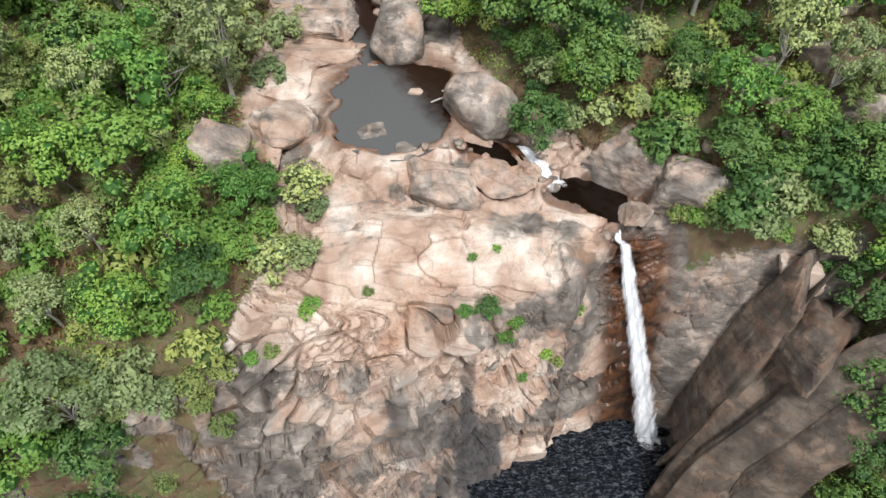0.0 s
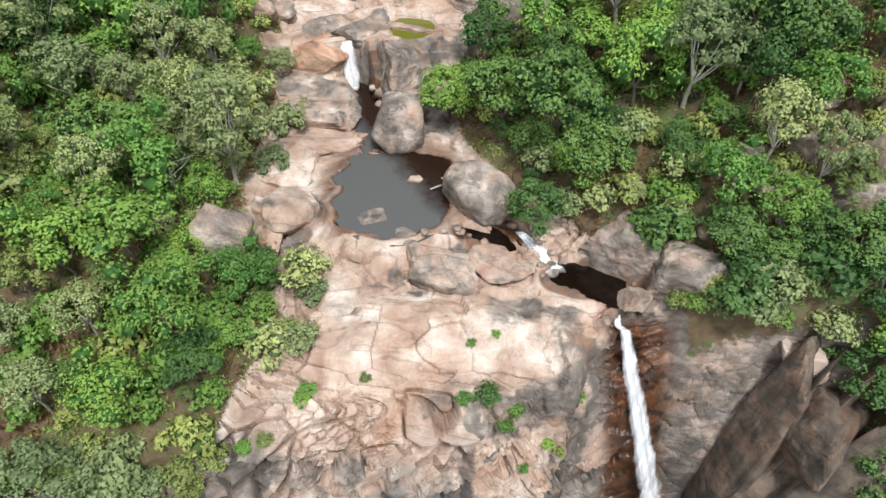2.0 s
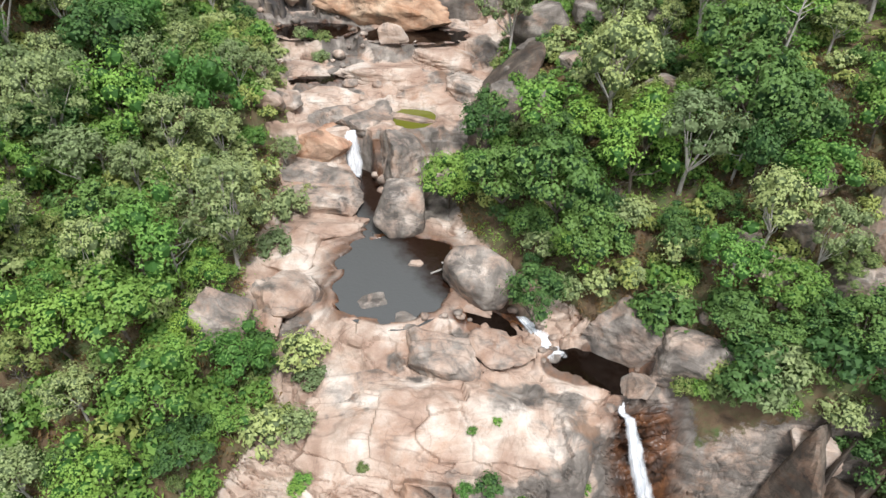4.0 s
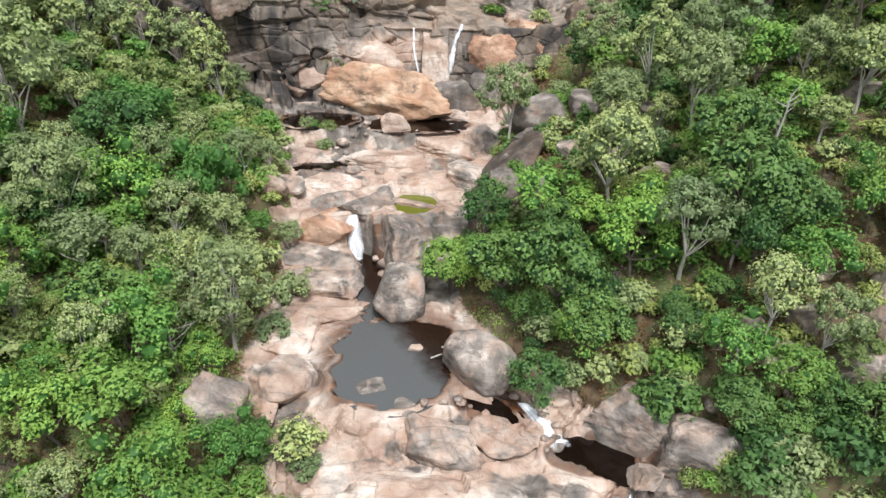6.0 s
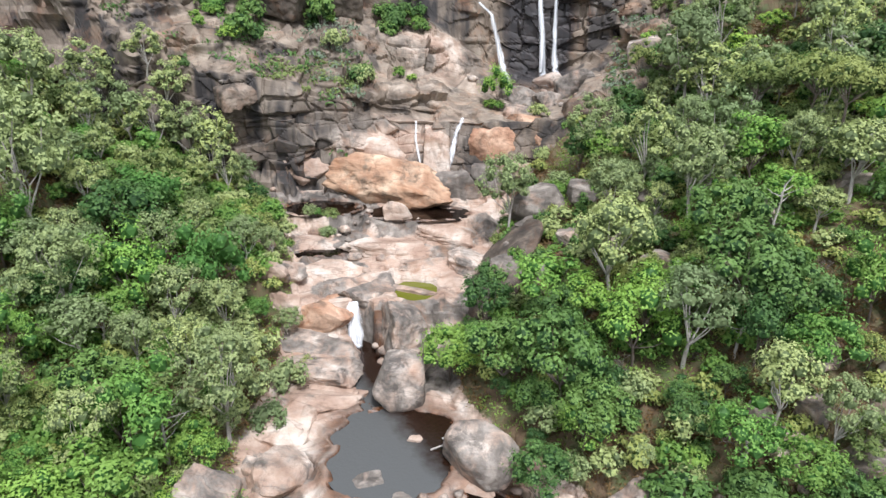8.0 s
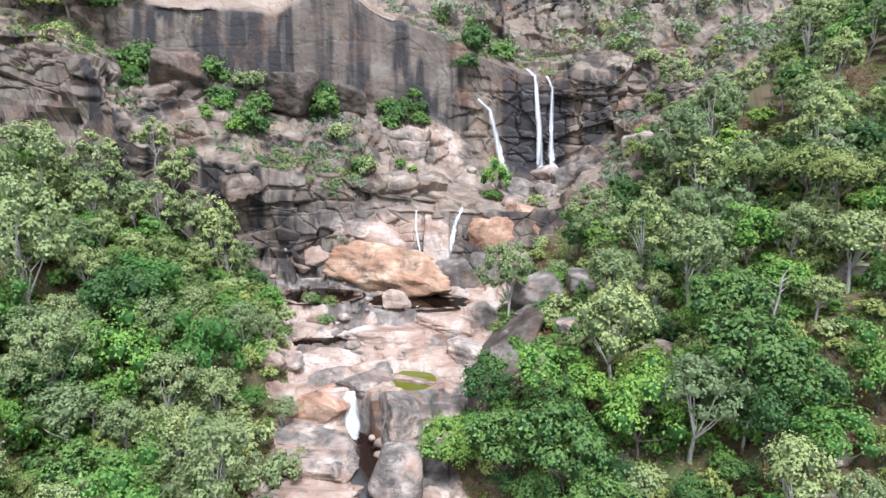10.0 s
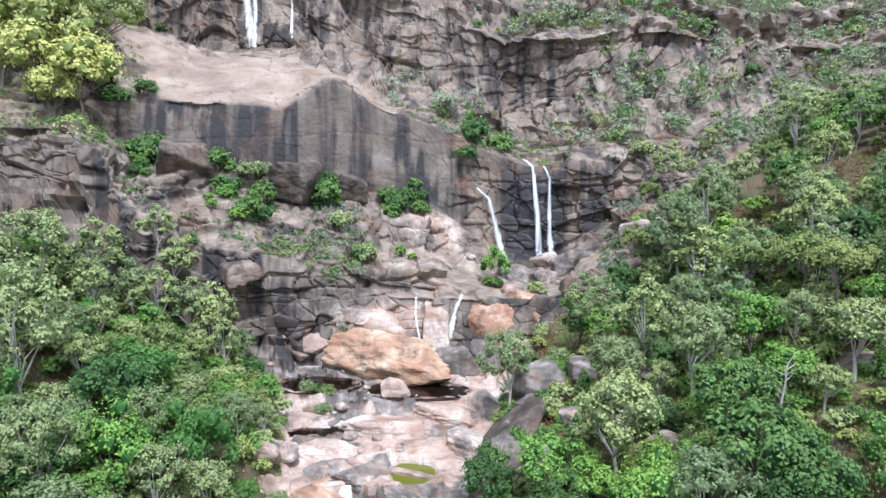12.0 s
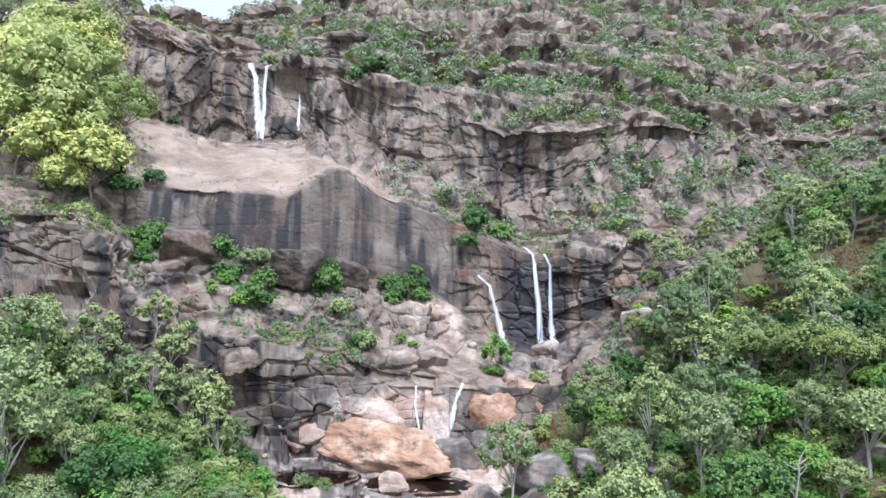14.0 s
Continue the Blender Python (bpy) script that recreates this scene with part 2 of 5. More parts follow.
def maths(nodes, links, op, a, b=0.0, clamp=False):
    n = nodes.new("ShaderNodeMath")
    n.operation, n.use_clamp = op, clamp
    for sock, v in ((n.inputs[0], a), (n.inputs[1], b)):
        if isinstance(v, (int, float)):
            sock.default_value = v
        else:
            links.new(v, sock)
    return n.outputs[0]


def stretched(nodes, links, scale):
    g = nodes.new("ShaderNodeNewGeometry")
    mp = nodes.new("ShaderNodeMapping")
    mp.inputs["Scale"].default_value = scale
    links.new(g.outputs["Position"], mp.inputs["Vector"])
    return mp.outputs[0], g


def attribute(nodes, name):
    n = nodes.new("ShaderNodeAttribute")
    n.attribute_name = name
    return n.outputs["Fac"]


def rock_colour(nodes, links, rusty=0.5):
    """Weathered granite: cream and pink where fresh, grey and black where stained, rust along the joints; browner on the end wall."""
    pos, g = stretched(nodes, links, (1, 1, 1))
    end = attribute(nodes, "end")
    tan = attribute(nodes, "tan")
    drift = tex(nodes, links, pos, 0.28, 6, 0.55, 0.6)
    fresh = ramp(nodes, links, drift, [(0.28, (0.27, 0.18, 0.13)), (0.42, (0.39, 0.28, 0.215)), (0.53, (0.49, 0.385, 0.31)), (0.66, (0.63, 0.56, 0.49))])
    dull = ramp(nodes, links, drift, [(0.28, (0.16, 0.12, 0.088)), (0.42, (0.25, 0.193, 0.145)), (0.55, (0.35, 0.285, 0.22)), (0.70, (0.50, 0.43, 0.355))])
    slab = ramp(nodes, links, tex(nodes, links, pos, 0.12, 7, 0.6, 0.5), [(0.3, (0.21, 0.16, 0.12)), (0.5, (0.31, 0.245, 0.185)), (0.68, (0.42, 0.345, 0.27))])
    fresh = mixc(nodes, links, end, fresh, mixc(nodes, links, tan, dull, slab))
    cloud = tex(nodes, links, pos, 0.5, 7, 0.6, 0.4)
    grey = ramp(nodes, links, cloud, [(0.32, (0.09, 0.08, 0.071)), (0.5, (0.195, 0.172, 0.148)), (0.68, (0.37, 0.335, 0.295))])
    broad = tex(nodes, links, pos, 0.13, 9, 0.68, 0.4)
    umber = ramp(nodes, links, broad, [(0.30, (0.10, 0.077, 0.057)), (0.45, (0.19, 0.150, 0.113)), (0.58, (0.28, 0.232, 0.18)), (0.72, (0.41, 0.355, 0.285))])
    grey = mixc(nodes, links, end, grey, umber)
    stain = attribute(nodes, "stain")
    patch = tex(nodes, links, pos, 0.55, 8, 0.7, 0.6)
    share = maths(nodes, links, "ADD", stain, maths(nodes, links, "MULTIPLY", maths(nodes, links, "SUBTRACT", patch, 0.5), 2.2))
    share = ramp(nodes, links, share, [(0.35, (0, 0, 0)), (0.75, (1, 1, 1))])
    colour = mixc(nodes, links, share, fresh, grey)
    down, _ = stretched(nodes, links, (0.9, 0.9, 0.05))
    run = tex(nodes, links, down, 0.4, 2.5, 0.5, 0.2)
    streak = ramp(nodes, links, run, [(0.46, (0, 0, 0)), (0.60, (1, 1, 1))])
    dark = maths(nodes, links, "MULTIPLY", streak, maths(nodes, links, "MULTIPLY", stain, maths(nodes, links, "ADD", 0.4, maths(nodes, links, "MULTIPLY", end, 0.4))), True)
    colour = mixc(nodes, links, dark, colour, (0.045, 0.04, 0.037))
    thread, _ = stretched(nodes, links, (2.2, 2.2, 0.06))
    chalk = ramp(nodes, links, tex(nodes, links, thread, 0.3, 2, 0.5, 0.15), [(0.60, (0, 0, 0)), (0.70, (1, 1, 1))])
    colour = mixc(nodes, links, maths(nodes, links, "MULTIPLY", chalk, 0.22), colour, (0.40, 0.36, 0.31))     # pale mineral runs
    band, _ = stretched(nodes, links, (0.25, 0.5, 1.6))
    bands = ramp(nodes, links, tex(nodes, links, band, 0.8, 8, 0.7, 1.2), [(0.40, (0.62, 0.55, 0.50)), (0.52, (1, 1, 1)), (0.62, (1.12, 1.10, 1.07))])
    colour = mixc(nodes, links, maths(nodes, links, "SUBTRACT", 0.34, maths(nodes, links, "MULTIPLY", end, 0.24)), colour, bands, "MULTIPLY")
    rust = ramp(nodes, links, tex(nodes, links, pos, 0.17, 8, 0.72, 0.9), [(0.54, (0, 0, 0)), (0.66, (1, 1, 1))])
    colour = mixc(nodes, links, maths(nodes, links, "MULTIPLY", rust, rusty), colour, (0.36, 0.18, 0.085))
    lean, _ = stretched(nodes, links, (0.35, 1.0, 1.3))
    joint = ramp(nodes, links, tex(nodes, links, lean, 0.22, 4, 0.5, 0.5), [(0.487, (1, 1, 1)), (0.5, (0.2, 0.17, 0.15)), (0.513, (1, 1, 1))])
    cross, _ = stretched(nodes, links, (1.2, 0.6, 0.4))
    split = ramp(nodes, links, tex(nodes, links, cross, 0.35, 4, 0.5, 0.4), [(0.488, (1, 1, 1)), (0.5, (0.3, 0.26, 0.23)), (0.512, (1, 1, 1))])
    colour = mixc(nodes, links, 0.4, colour, joint, "MULTIPLY")
    colour = mixc(nodes, links, maths(nodes, links, "MULTIPLY", patch, 0.5, True), colour, split, "MULTIPLY")
    # darkens the bump's creases, lifts its ridges: shade put into the colour
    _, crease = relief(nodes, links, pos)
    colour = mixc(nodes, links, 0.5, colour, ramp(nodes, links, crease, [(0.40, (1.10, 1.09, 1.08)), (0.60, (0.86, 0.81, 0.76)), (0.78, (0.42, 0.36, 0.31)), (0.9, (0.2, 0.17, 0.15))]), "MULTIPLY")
    speck = tex(nodes, links, pos, 7.0, 5, 0.75)
    colour = mixc(nodes, links, 0.35, colour, ramp(nodes, links, speck, [(0.33, (0.7, 0.7, 0.7)), (0.66, (1.18, 1.18, 1.18))]), "MULTIPLY")
    return colour, pos


def bump(nodes, links, bsdf, height, strength, distance):
    b = nodes.new("ShaderNodeBump")
    b.inputs["Strength"].default_value, b.inputs["Distance"].default_value = strength, distance
    links.new(height, b.inputs["Height"])
    links.new(b.outputs[0], bsdf.inputs["Normal"])


def make_ground():
    m, nodes, links, bsdf = shader("ground")
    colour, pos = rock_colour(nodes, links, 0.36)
    soil = ramp(nodes, links, tex(nodes, links, pos, 0.5, 8, 0.7), [(0.3, (0.07, 0.048, 0.028)), (0.44, (0.13, 0.085, 0.046)), (0.54, (0.11, 0.10, 0.045)), (0.66, (0.07, 0.11, 0.03))])
    grain = tex(nodes, links, pos, 2.2, 8, 0.7)
    share = maths(nodes, links, "ADD", attribute(nodes, "rock"), maths(nodes, links, "MULTIPLY", maths(nodes, links, "SUBTRACT", grain, 0.5), 1.2))
    share = ramp(nodes, links, share, [(0.42, (0, 0, 0)), (0.58, (1, 1, 1))])
    wet = attribute(nodes, "wet")
    moss = ramp(nodes, links, tex(nodes, links, pos, 0.7, 6, 0.7), [(0.4, (0.03, 0.016, 0.010)), (0.55, (0.11, 0.045, 0.018)), (0.7, (0.20, 0.085, 0.03))])
    colour = mixc(nodes, links, wet, colour, moss)
    colour = mixc(nodes, links, maths(nodes, links, "MULTIPLY", attribute(nodes, "soot"), 0.85), colour, (0.035, 0.035, 0.038))    # black algae where spray keeps the cliff wet
    links.new(mixc(nodes, links, share, soil, colour), bsdf.inputs["Base Color"])
    rough = nodes.new("ShaderNodeMapRange")
    rough.inputs["To Min"].default_value, rough.inputs["To Max"].default_value = 0.85, 0.25
    links.new(wet, rough.inputs["Value"])
    links.new(rough.outputs[0], bsdf.inputs["Roughness"])
    fine, _ = relief(nodes, links, pos)
    bump(nodes, links, bsdf, fine, 0.6, 0.22)
    return m


def make_rock(name, tint=(1, 1, 1), rusty=0.25):
    m, nodes, links, bsdf = shader(name)
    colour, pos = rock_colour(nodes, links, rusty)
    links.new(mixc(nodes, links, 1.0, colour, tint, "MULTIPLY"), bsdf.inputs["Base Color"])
    bsdf.inputs["Roughness"].default_value = 0.85
    bump(nodes, links, bsdf, relief(nodes, links, pos)[0], 0.5, 0.18)
    return m


def make_leaf(name, dark, light, tipped):
    """Foliage: each leaf, each spray and each plant has its own tint."""
    m, nodes, links, bsdf = shader(name)
    g = nodes.new("ShaderNodeNewGeometry")
    info = nodes.new("ShaderNodeObjectInfo")
    tone = maths(nodes, links, "ADD", maths(nodes, links, "MULTIPLY", g.outputs["Random Per Island"], 0.55), maths(nodes, links, "MULTIPLY", attribute(nodes, "tone"), 0.45), True)
    per_leaf = mixc(nodes, links, tone, dark, light)
    per_tree = mixc(nodes, links, maths(nodes, links, "MULTIPLY", info.outputs["Random"], 0.65), per_leaf, tipped)
    other = maths(nodes, links, "FRACT", maths(nodes, links, "MULTIPLY", info.outputs["Random"], 7.31))
    per_tree = mixc(nodes, links, 1.0, per_tree, ramp(nodes, links, other, [(0.0, (0.62, 0.70, 0.72)), (0.5, (0.95, 0.95, 0.95)), (1.0, (1.32, 1.25, 1.10))]), "MULTIPLY")
    # crown cores take a darkened leaf colour, painting the shade inside
    core_shade = maths(nodes, links, "LESS_THAN", attribute(nodes, "tone"), -0.5)
    per_tree = mixc(nodes, links, core_shade, per_tree, tuple(0.75 * c for c in dark))
    links.new(per_tree, bsdf.inputs["Base Color"])
    bsdf.inputs["Roughness"].default_value = 0.55
    bsdf.inputs["Specular IOR Level"].default_value = 0.25
    thin = nodes.new("ShaderNodeBsdfTranslucent")
    links.new(per_tree, thin.inputs["Color"])
    both = nodes.new("ShaderNodeMixShader")
    both.inputs[0].default_value = 0.30
    links.new(bsdf.outputs[0], both.inputs[1])
    links.new(thin.outputs[0], both.inputs[2])
    links.new(both.outputs[0], nodes["Material Output"].inputs["Surface"])
    return m


def make_bark(name, a, b):
    m, nodes, links, bsdf = shader(name)
    pos, _ = stretched(nodes, links, (4, 4, 0.8))
    n = tex(nodes, links, pos, 1.5, 6, 0.7)
    links.new(ramp(nodes, links, n, [(0.3, a), (0.7, b)]), bsdf.inputs["Base Color"])
    bsdf.inputs["Roughness"].default_value = 0.9
    bump(nodes, links, bsdf, n, 0.5, 0.05)
    return m


def make_water(name, tint, rough, ripple, scale, clear=1.0, brown=None, swell=0.1, glints=0.0):
    m, nodes, links, bsdf = shader(name)
    bsdf.inputs["Base Color"].default_value = (*tint, 1)
    bsdf.inputs["Roughness"].default_value = rough
    bsdf.inputs["IOR"].default_value = 1.33
    bsdf.inputs["Transmission Weight"].default_value = clear
    pos, _ = stretched(nodes, links, (1, 1, 1))
    if brown:       # brown tone along the eastern bank stands in for reflected dark trees
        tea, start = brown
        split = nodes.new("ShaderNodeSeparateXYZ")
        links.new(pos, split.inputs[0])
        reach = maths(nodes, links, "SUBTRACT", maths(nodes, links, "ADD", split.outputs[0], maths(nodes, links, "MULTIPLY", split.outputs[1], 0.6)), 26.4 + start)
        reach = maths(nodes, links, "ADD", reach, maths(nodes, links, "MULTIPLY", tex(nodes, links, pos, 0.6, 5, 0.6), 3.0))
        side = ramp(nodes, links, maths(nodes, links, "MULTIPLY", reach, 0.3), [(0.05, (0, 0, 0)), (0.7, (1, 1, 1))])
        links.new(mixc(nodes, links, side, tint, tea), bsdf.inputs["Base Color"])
    if glints:      # pale sky glints drawn out along the ripples, put into the colour
        drawn, _ = stretched(nodes, links, (1.0, 2.2, 1.0))
        lines = ramp(nodes, links, tex(nodes, links, drawn, 1.6, 4, 0.6, 1.4), [(0.50, (0, 0, 0)), (0.64, (1, 1, 1))])
        links.new(mixc(nodes, links, maths(nodes, links, "MULTIPLY", lines, glints), tint, (0.22, 0.24, 0.26)), bsdf.inputs["Base Color"])
    bump(nodes, links, bsdf, tex(nodes, links, pos, scale, 4, 0.55, 0.4), ripple, swell)
    return m


def make_foam():
    m, nodes, links, bsdf = shader("falling_water")
    pos, _ = stretched(nodes, links, (2.6, 2.6, 0.08))
    n = tex(nodes, links, pos, 0.8, 2, 0.4)
    links.new(ramp(nodes, links, n, [(0.35, (0.80, 0.84, 0.88)), (0.6, (0.90, 0.92, 0.94))]), bsdf.inputs["Base Color"])
    bsdf.inputs["Roughness"].default_value = 0.6
    edge = attribute(nodes, "thin")
    hole = maths(nodes, links, "SUBTRACT", maths(nodes, links, "ADD", maths(nodes, links, "MULTIPLY", n, 1.1), 0.26), edge)
    links.new(ramp(nodes, links, hole, [(0.0, (0, 0, 0)), (0.7, (1, 1, 1))]), bsdf.inputs["Alpha"])
    return m


GROUND = make_ground()
GRANITE = make_rock("granite")
GREY_GRANITE = make_rock("grey_granite", (0.47, 0.43, 0.39), 0.4)
LEAVES = {
    "fresh": make_leaf("fresh_leaves", (0.085, 0.215, 0.045), (0.27, 0.49, 0.11), (0.36, 0.50, 0.10)),
    "deep": make_leaf("deep_leaves", (0.05, 0.12, 0.036), (0.175, 0.31, 0.085), (0.19, 0.31, 0.09)),
    "pale": make_leaf("pale_leaves", (0.20, 0.265, 0.115), (0.45, 0.53, 0.235), (0.43, 0.51, 0.21)),
    # paled grey-green: the mountain's haze is put into this leaf colour
    "hazed": make_leaf("hazed_gum_leaves", (0.18, 0.24, 0.15), (0.40, 0.46, 0.31), (0.36, 0.42, 0.29)),
    # brightened leaf colour holds the sunlight on the left shoulder
    "sunny": make_leaf("sun_painted_leaves", (0.32, 0.40, 0.11), (0.66, 0.70, 0.27), (0.68, 0.68, 0.28)),
    "olive": make_leaf("olive_leaves", (0.12, 0.185, 0.055), (0.33, 0.42, 0.14), (0.38, 0.42, 0.14)),
}
BARK = make_bark("bark", (0.09, 0.07, 0.055), (0.24, 0.20, 0.165))
PALE_BARK = make_bark("pale_bark", (0.30, 0.27, 0.24), (0.52, 0.49, 0.45))
# grey base and brown side paint the reflected sky and trees
MIRROR_TONED_WATER = make_water("mirror_toned_water", (0.095, 0.098, 0.096), 0.05, 0.4, 3.0, 0.0, ((0.02, 0.010, 0.006), -0.5))
GREEN_WATER = make_water("green_water", (0.16, 0.17, 0.02), 0.05, 0.03, 3.0, 0.2)
POOL_WATER = make_water("pool_water", (0.008, 0.0045, 0.003), 0.04, 0.10, 3.0, 0.0)
# the last value paints reflected sky on the ripples
DARK_WATER = make_water("plunge_water", (0.008, 0.012, 0.018), 0.04, 1.0, 1.3, 0.0, None, 2.0, 0.5)
FOAM = make_foam()


# ================= mesh helpers =================
def mesh_of(name, verts, faces, material, attributes=None, shade=True):
    me = bpy.data.meshes.new(name)
    verts, faces = np.asarray(verts, np.float32), np.asarray(faces, np.int32)
    n = faces.shape[1]
    me.vertices.add(len(verts))
    me.vertices.foreach_set("co", verts.ravel())
    me.loops.add(faces.size)
    me.loops.foreach_set("vertex_index", faces.ravel())
    me.polygons.add(len(faces))
    me.polygons.foreach_set("loop_start", np.arange(0, faces.size, n, dtype=np.int32))
    me.polygons.foreach_set("loop_total", np.full(len(faces), n, np.int32))
    me.polygons.foreach_set("use_smooth", np.full(len(faces), shade))
    for key, values in (attributes or {}).items():
        me.attributes.new(key, "FLOAT", "POINT").data.foreach_set("value", np.asarray(values, np.float32))
    me.update()
    me.validate()
    me.materials.append(material)
    return me


def grid_faces(rows, cols):
    i = (np.arange(rows - 1)[:, None] * cols + np.arange(cols - 1)[None, :]).ravel()
    return np.stack([i, i + 1, i + cols + 1, i + cols], 1)


# ================= the ground =================
def make_terrain(cols=600):
    """The ground as one sheet; its rows follow the foot and the lip of the lower cliff."""
    t = np.linspace(-1, 1, cols)
    a = 0.80 * t + 0.5 * t ** 5
    back = 25.0
    side = a * (27 + back)
    lip = np.interp(side, LIP[:, 0], LIP[:, 1]) + 0.8 * fbm(side * 0.25, side * 0, side * 0 + 4.4, 3, 5)
    foot = np.minimum(np.interp(side, FOOT[:, 0], FOOT[:, 1]), lip - 3.2) - 0.5
    before = np.arange(40)[:, None] / 40
    climb = np.arange(210)[:, None] / 210
    climb = np.where(climb < 0.62, 0.45 * climb / 0.62, 0.45 + 0.55 * (climb - 0.62) / 0.38)
    open_bed = np.arange(285)[:, None] / 285
    away = np.linspace(0, 1, 25)[:, None]
    top = lip + 0.5
    turn = np.arctan(top / 36)
    ys = np.concatenate([-14 + (foot + 14) * before, foot + (top - foot) * climb, 36 * np.tan(turn + (math.atan(105 / 36) - turn) * open_bed), 105 + 355 * away ** 2 + 0 * lip])
    rows = len(ys)
    xs = a[None, :] * (ys + back)
    zero = 0 * xs
    z, rock = land(xs, ys, False)
    p = np.stack([xs, ys, z], 2)
    nrm = np.cross(np.gradient(p, axis=1), np.gradient(p, axis=0))
    nrm /= np.linalg.norm(nrm, axis=2, keepdims=True) + 1e-9
    for _ in range(2):
        for axis in (0, 1):
            nrm = (np.roll(nrm, 1, axis) + np.roll(nrm, -1, axis) + np.roll(nrm, 2, axis) + np.roll(nrm, -2, axis) + nrm) / 5
    nrm /= np.linalg.norm(nrm, axis=2, keepdims=True) + 1e-9
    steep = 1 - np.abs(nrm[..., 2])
    far = smooth(80, 160, ys)
    size = 3.4 + 3.6 * smooth(86, 110, ys) - 0.9 * smooth(30, 25, ys)
    # slabs that dip to the left and towards the gorge
    u, v, t = xs * 0.92 + z * 0.4, ys * 0.9 - z * 0.35, z * 0.9 - xs * 0.38 + ys * 0.3
    wx, wy = 0.35 * fbm(xs * 0.2, ys * 0.2, z * 0.2, 2, 73), 0.35 * fbm(xs * 0.2, ys * 0.2, z * 0.2, 2, 74)
    big, joint = facets(u / (size * 1.15) + wx, v / (size * 0.85) + wy, t / (size * 0.7), 61)
    small, crack = facets(u / (size * 0.42) + wy, v / (size * 0.3) + wx, t / (size * 0.2), 67)
    rough = fbm(xs * 0.8, ys * 0.8, z * 0.8, 4, 71)
    smoothrock = np.maximum(smooth(0.35, 0.1, steep) * (1 - far), 1.2 * smooth(10, 16, xs) * smooth(36, 33, ys))
    amp = rock * (1 - np.minimum(0.3 * smoothrock + 0.5 * smooth(14, 18, xs) * smooth(36, 33, ys), 0.9))
    bedrock = smooth(34, 37, ys) * smooth(90, 84, ys) * smooth(6, 0, np.abs(xs + 7) - 10)
    brow = smooth(-11, -7, xs) * smooth(13, 10, xs) * smooth(25.5, 27.5, ys) * smooth(37, 34, ys)     # water-worn brow above the lower cliff
    amp = amp * (1 - 0.55 * bedrock) * (1 - 0.42 * brow)
    fineness = smooth(-0.15, 0.25, fbm(xs * 0.13, ys * 0.13, z * 0.13, 2, 75)) * (1 - 0.6 * smooth(62, 66, ys)) * (1 - 0.8 * np.maximum(bedrock, brow))
    push = amp * (big * (1.15 - 0.4 * far) - 0.8 * smooth(0.10, 0.0, joint) * (1 - 0.8 * np.maximum(bedrock, brow)) + fineness * (small * 0.45 - 0.32 * smooth(0.18, 0, crack))) + rough * (0.06 + 0.28 * (1 - rock)) + 0.7 * brow * fbm(xs * 0.35, ys * 0.5, z * 0.4, 3, 76)
    level = np.zeros(xs.shape)
    for cx, cy, rx, ry, turn, lv, depth in POOLS:
        level = np.maximum(level, smooth(1.5, 1.0, np.hypot((xs - cx) / rx, (ys - cy) / ry)))
    push = push * (1 - 0.55 * level - 0.42 * smooth(0.4, 0.9, level))
    pad = np.pad(push, 1, mode="edge")
    push = 0.85 * push + 0.15 * sum(pad[1 + i:1 + i + rows, 1 + j:1 + j + cols] for i in (-1, 0, 1) for j in (-1, 0, 1)) / 9
    p = p + nrm * push[..., None]
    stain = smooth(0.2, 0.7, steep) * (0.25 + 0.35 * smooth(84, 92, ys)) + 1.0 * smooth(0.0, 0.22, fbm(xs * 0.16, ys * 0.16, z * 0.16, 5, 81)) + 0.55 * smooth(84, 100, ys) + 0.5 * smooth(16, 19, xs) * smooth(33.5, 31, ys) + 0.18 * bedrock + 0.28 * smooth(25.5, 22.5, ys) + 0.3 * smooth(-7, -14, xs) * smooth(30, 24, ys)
    wet = 0.95 * smooth(3.6, 1.6, np.abs(p[..., 0] - 16.8 + 0.12 * (z - 12))) * smooth(34, 32.6, ys) * smooth(21, 26, ys) + level * smooth(0.25, -0.05, z - 27.5) * (ys > 40) * (ys < 54)
    wet = np.maximum(wet, 0.8 * smooth(0.9, 1.0, level) * (np.abs(ys - 48) > 8) * (np.abs(ys - 68) > 4))
    pale = np.exp(-((xs - 4) / 7) ** 2 - ((ys - 29.5) / 3.5) ** 2) * smooth(12, 9, xs)
    pale = pale + 0.9 * np.exp(-((xs + 4.5) / 4.0) ** 2 - ((ys - 24.6) / 2.6) ** 2)
    stain = stain - 0.9 * pale
    drip = smooth(-0.22, 0.12, fbm(xs * 0.45, zero, z * 0.05, 3, 83))
    soot = 0.8 * drip * smooth(-1, 3, xs) * smooth(15.5, 13, xs) * smooth(27.6, 26.4, ys) * smooth(23.5, 20, z) + 0.4 * drip * smooth(-6, -3, xs) * smooth(6, 3, xs) * smooth(24, 23, ys)
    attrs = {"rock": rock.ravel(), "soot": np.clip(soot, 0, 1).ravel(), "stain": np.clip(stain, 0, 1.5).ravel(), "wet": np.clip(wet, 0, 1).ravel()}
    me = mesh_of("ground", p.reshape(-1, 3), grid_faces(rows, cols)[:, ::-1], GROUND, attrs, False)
    tagged(new("ground", me), "pink and grey granite valley with soil and dry grass", "ground", kind="structure")
    return p.reshape(-1, 3), grid_faces(rows, cols)


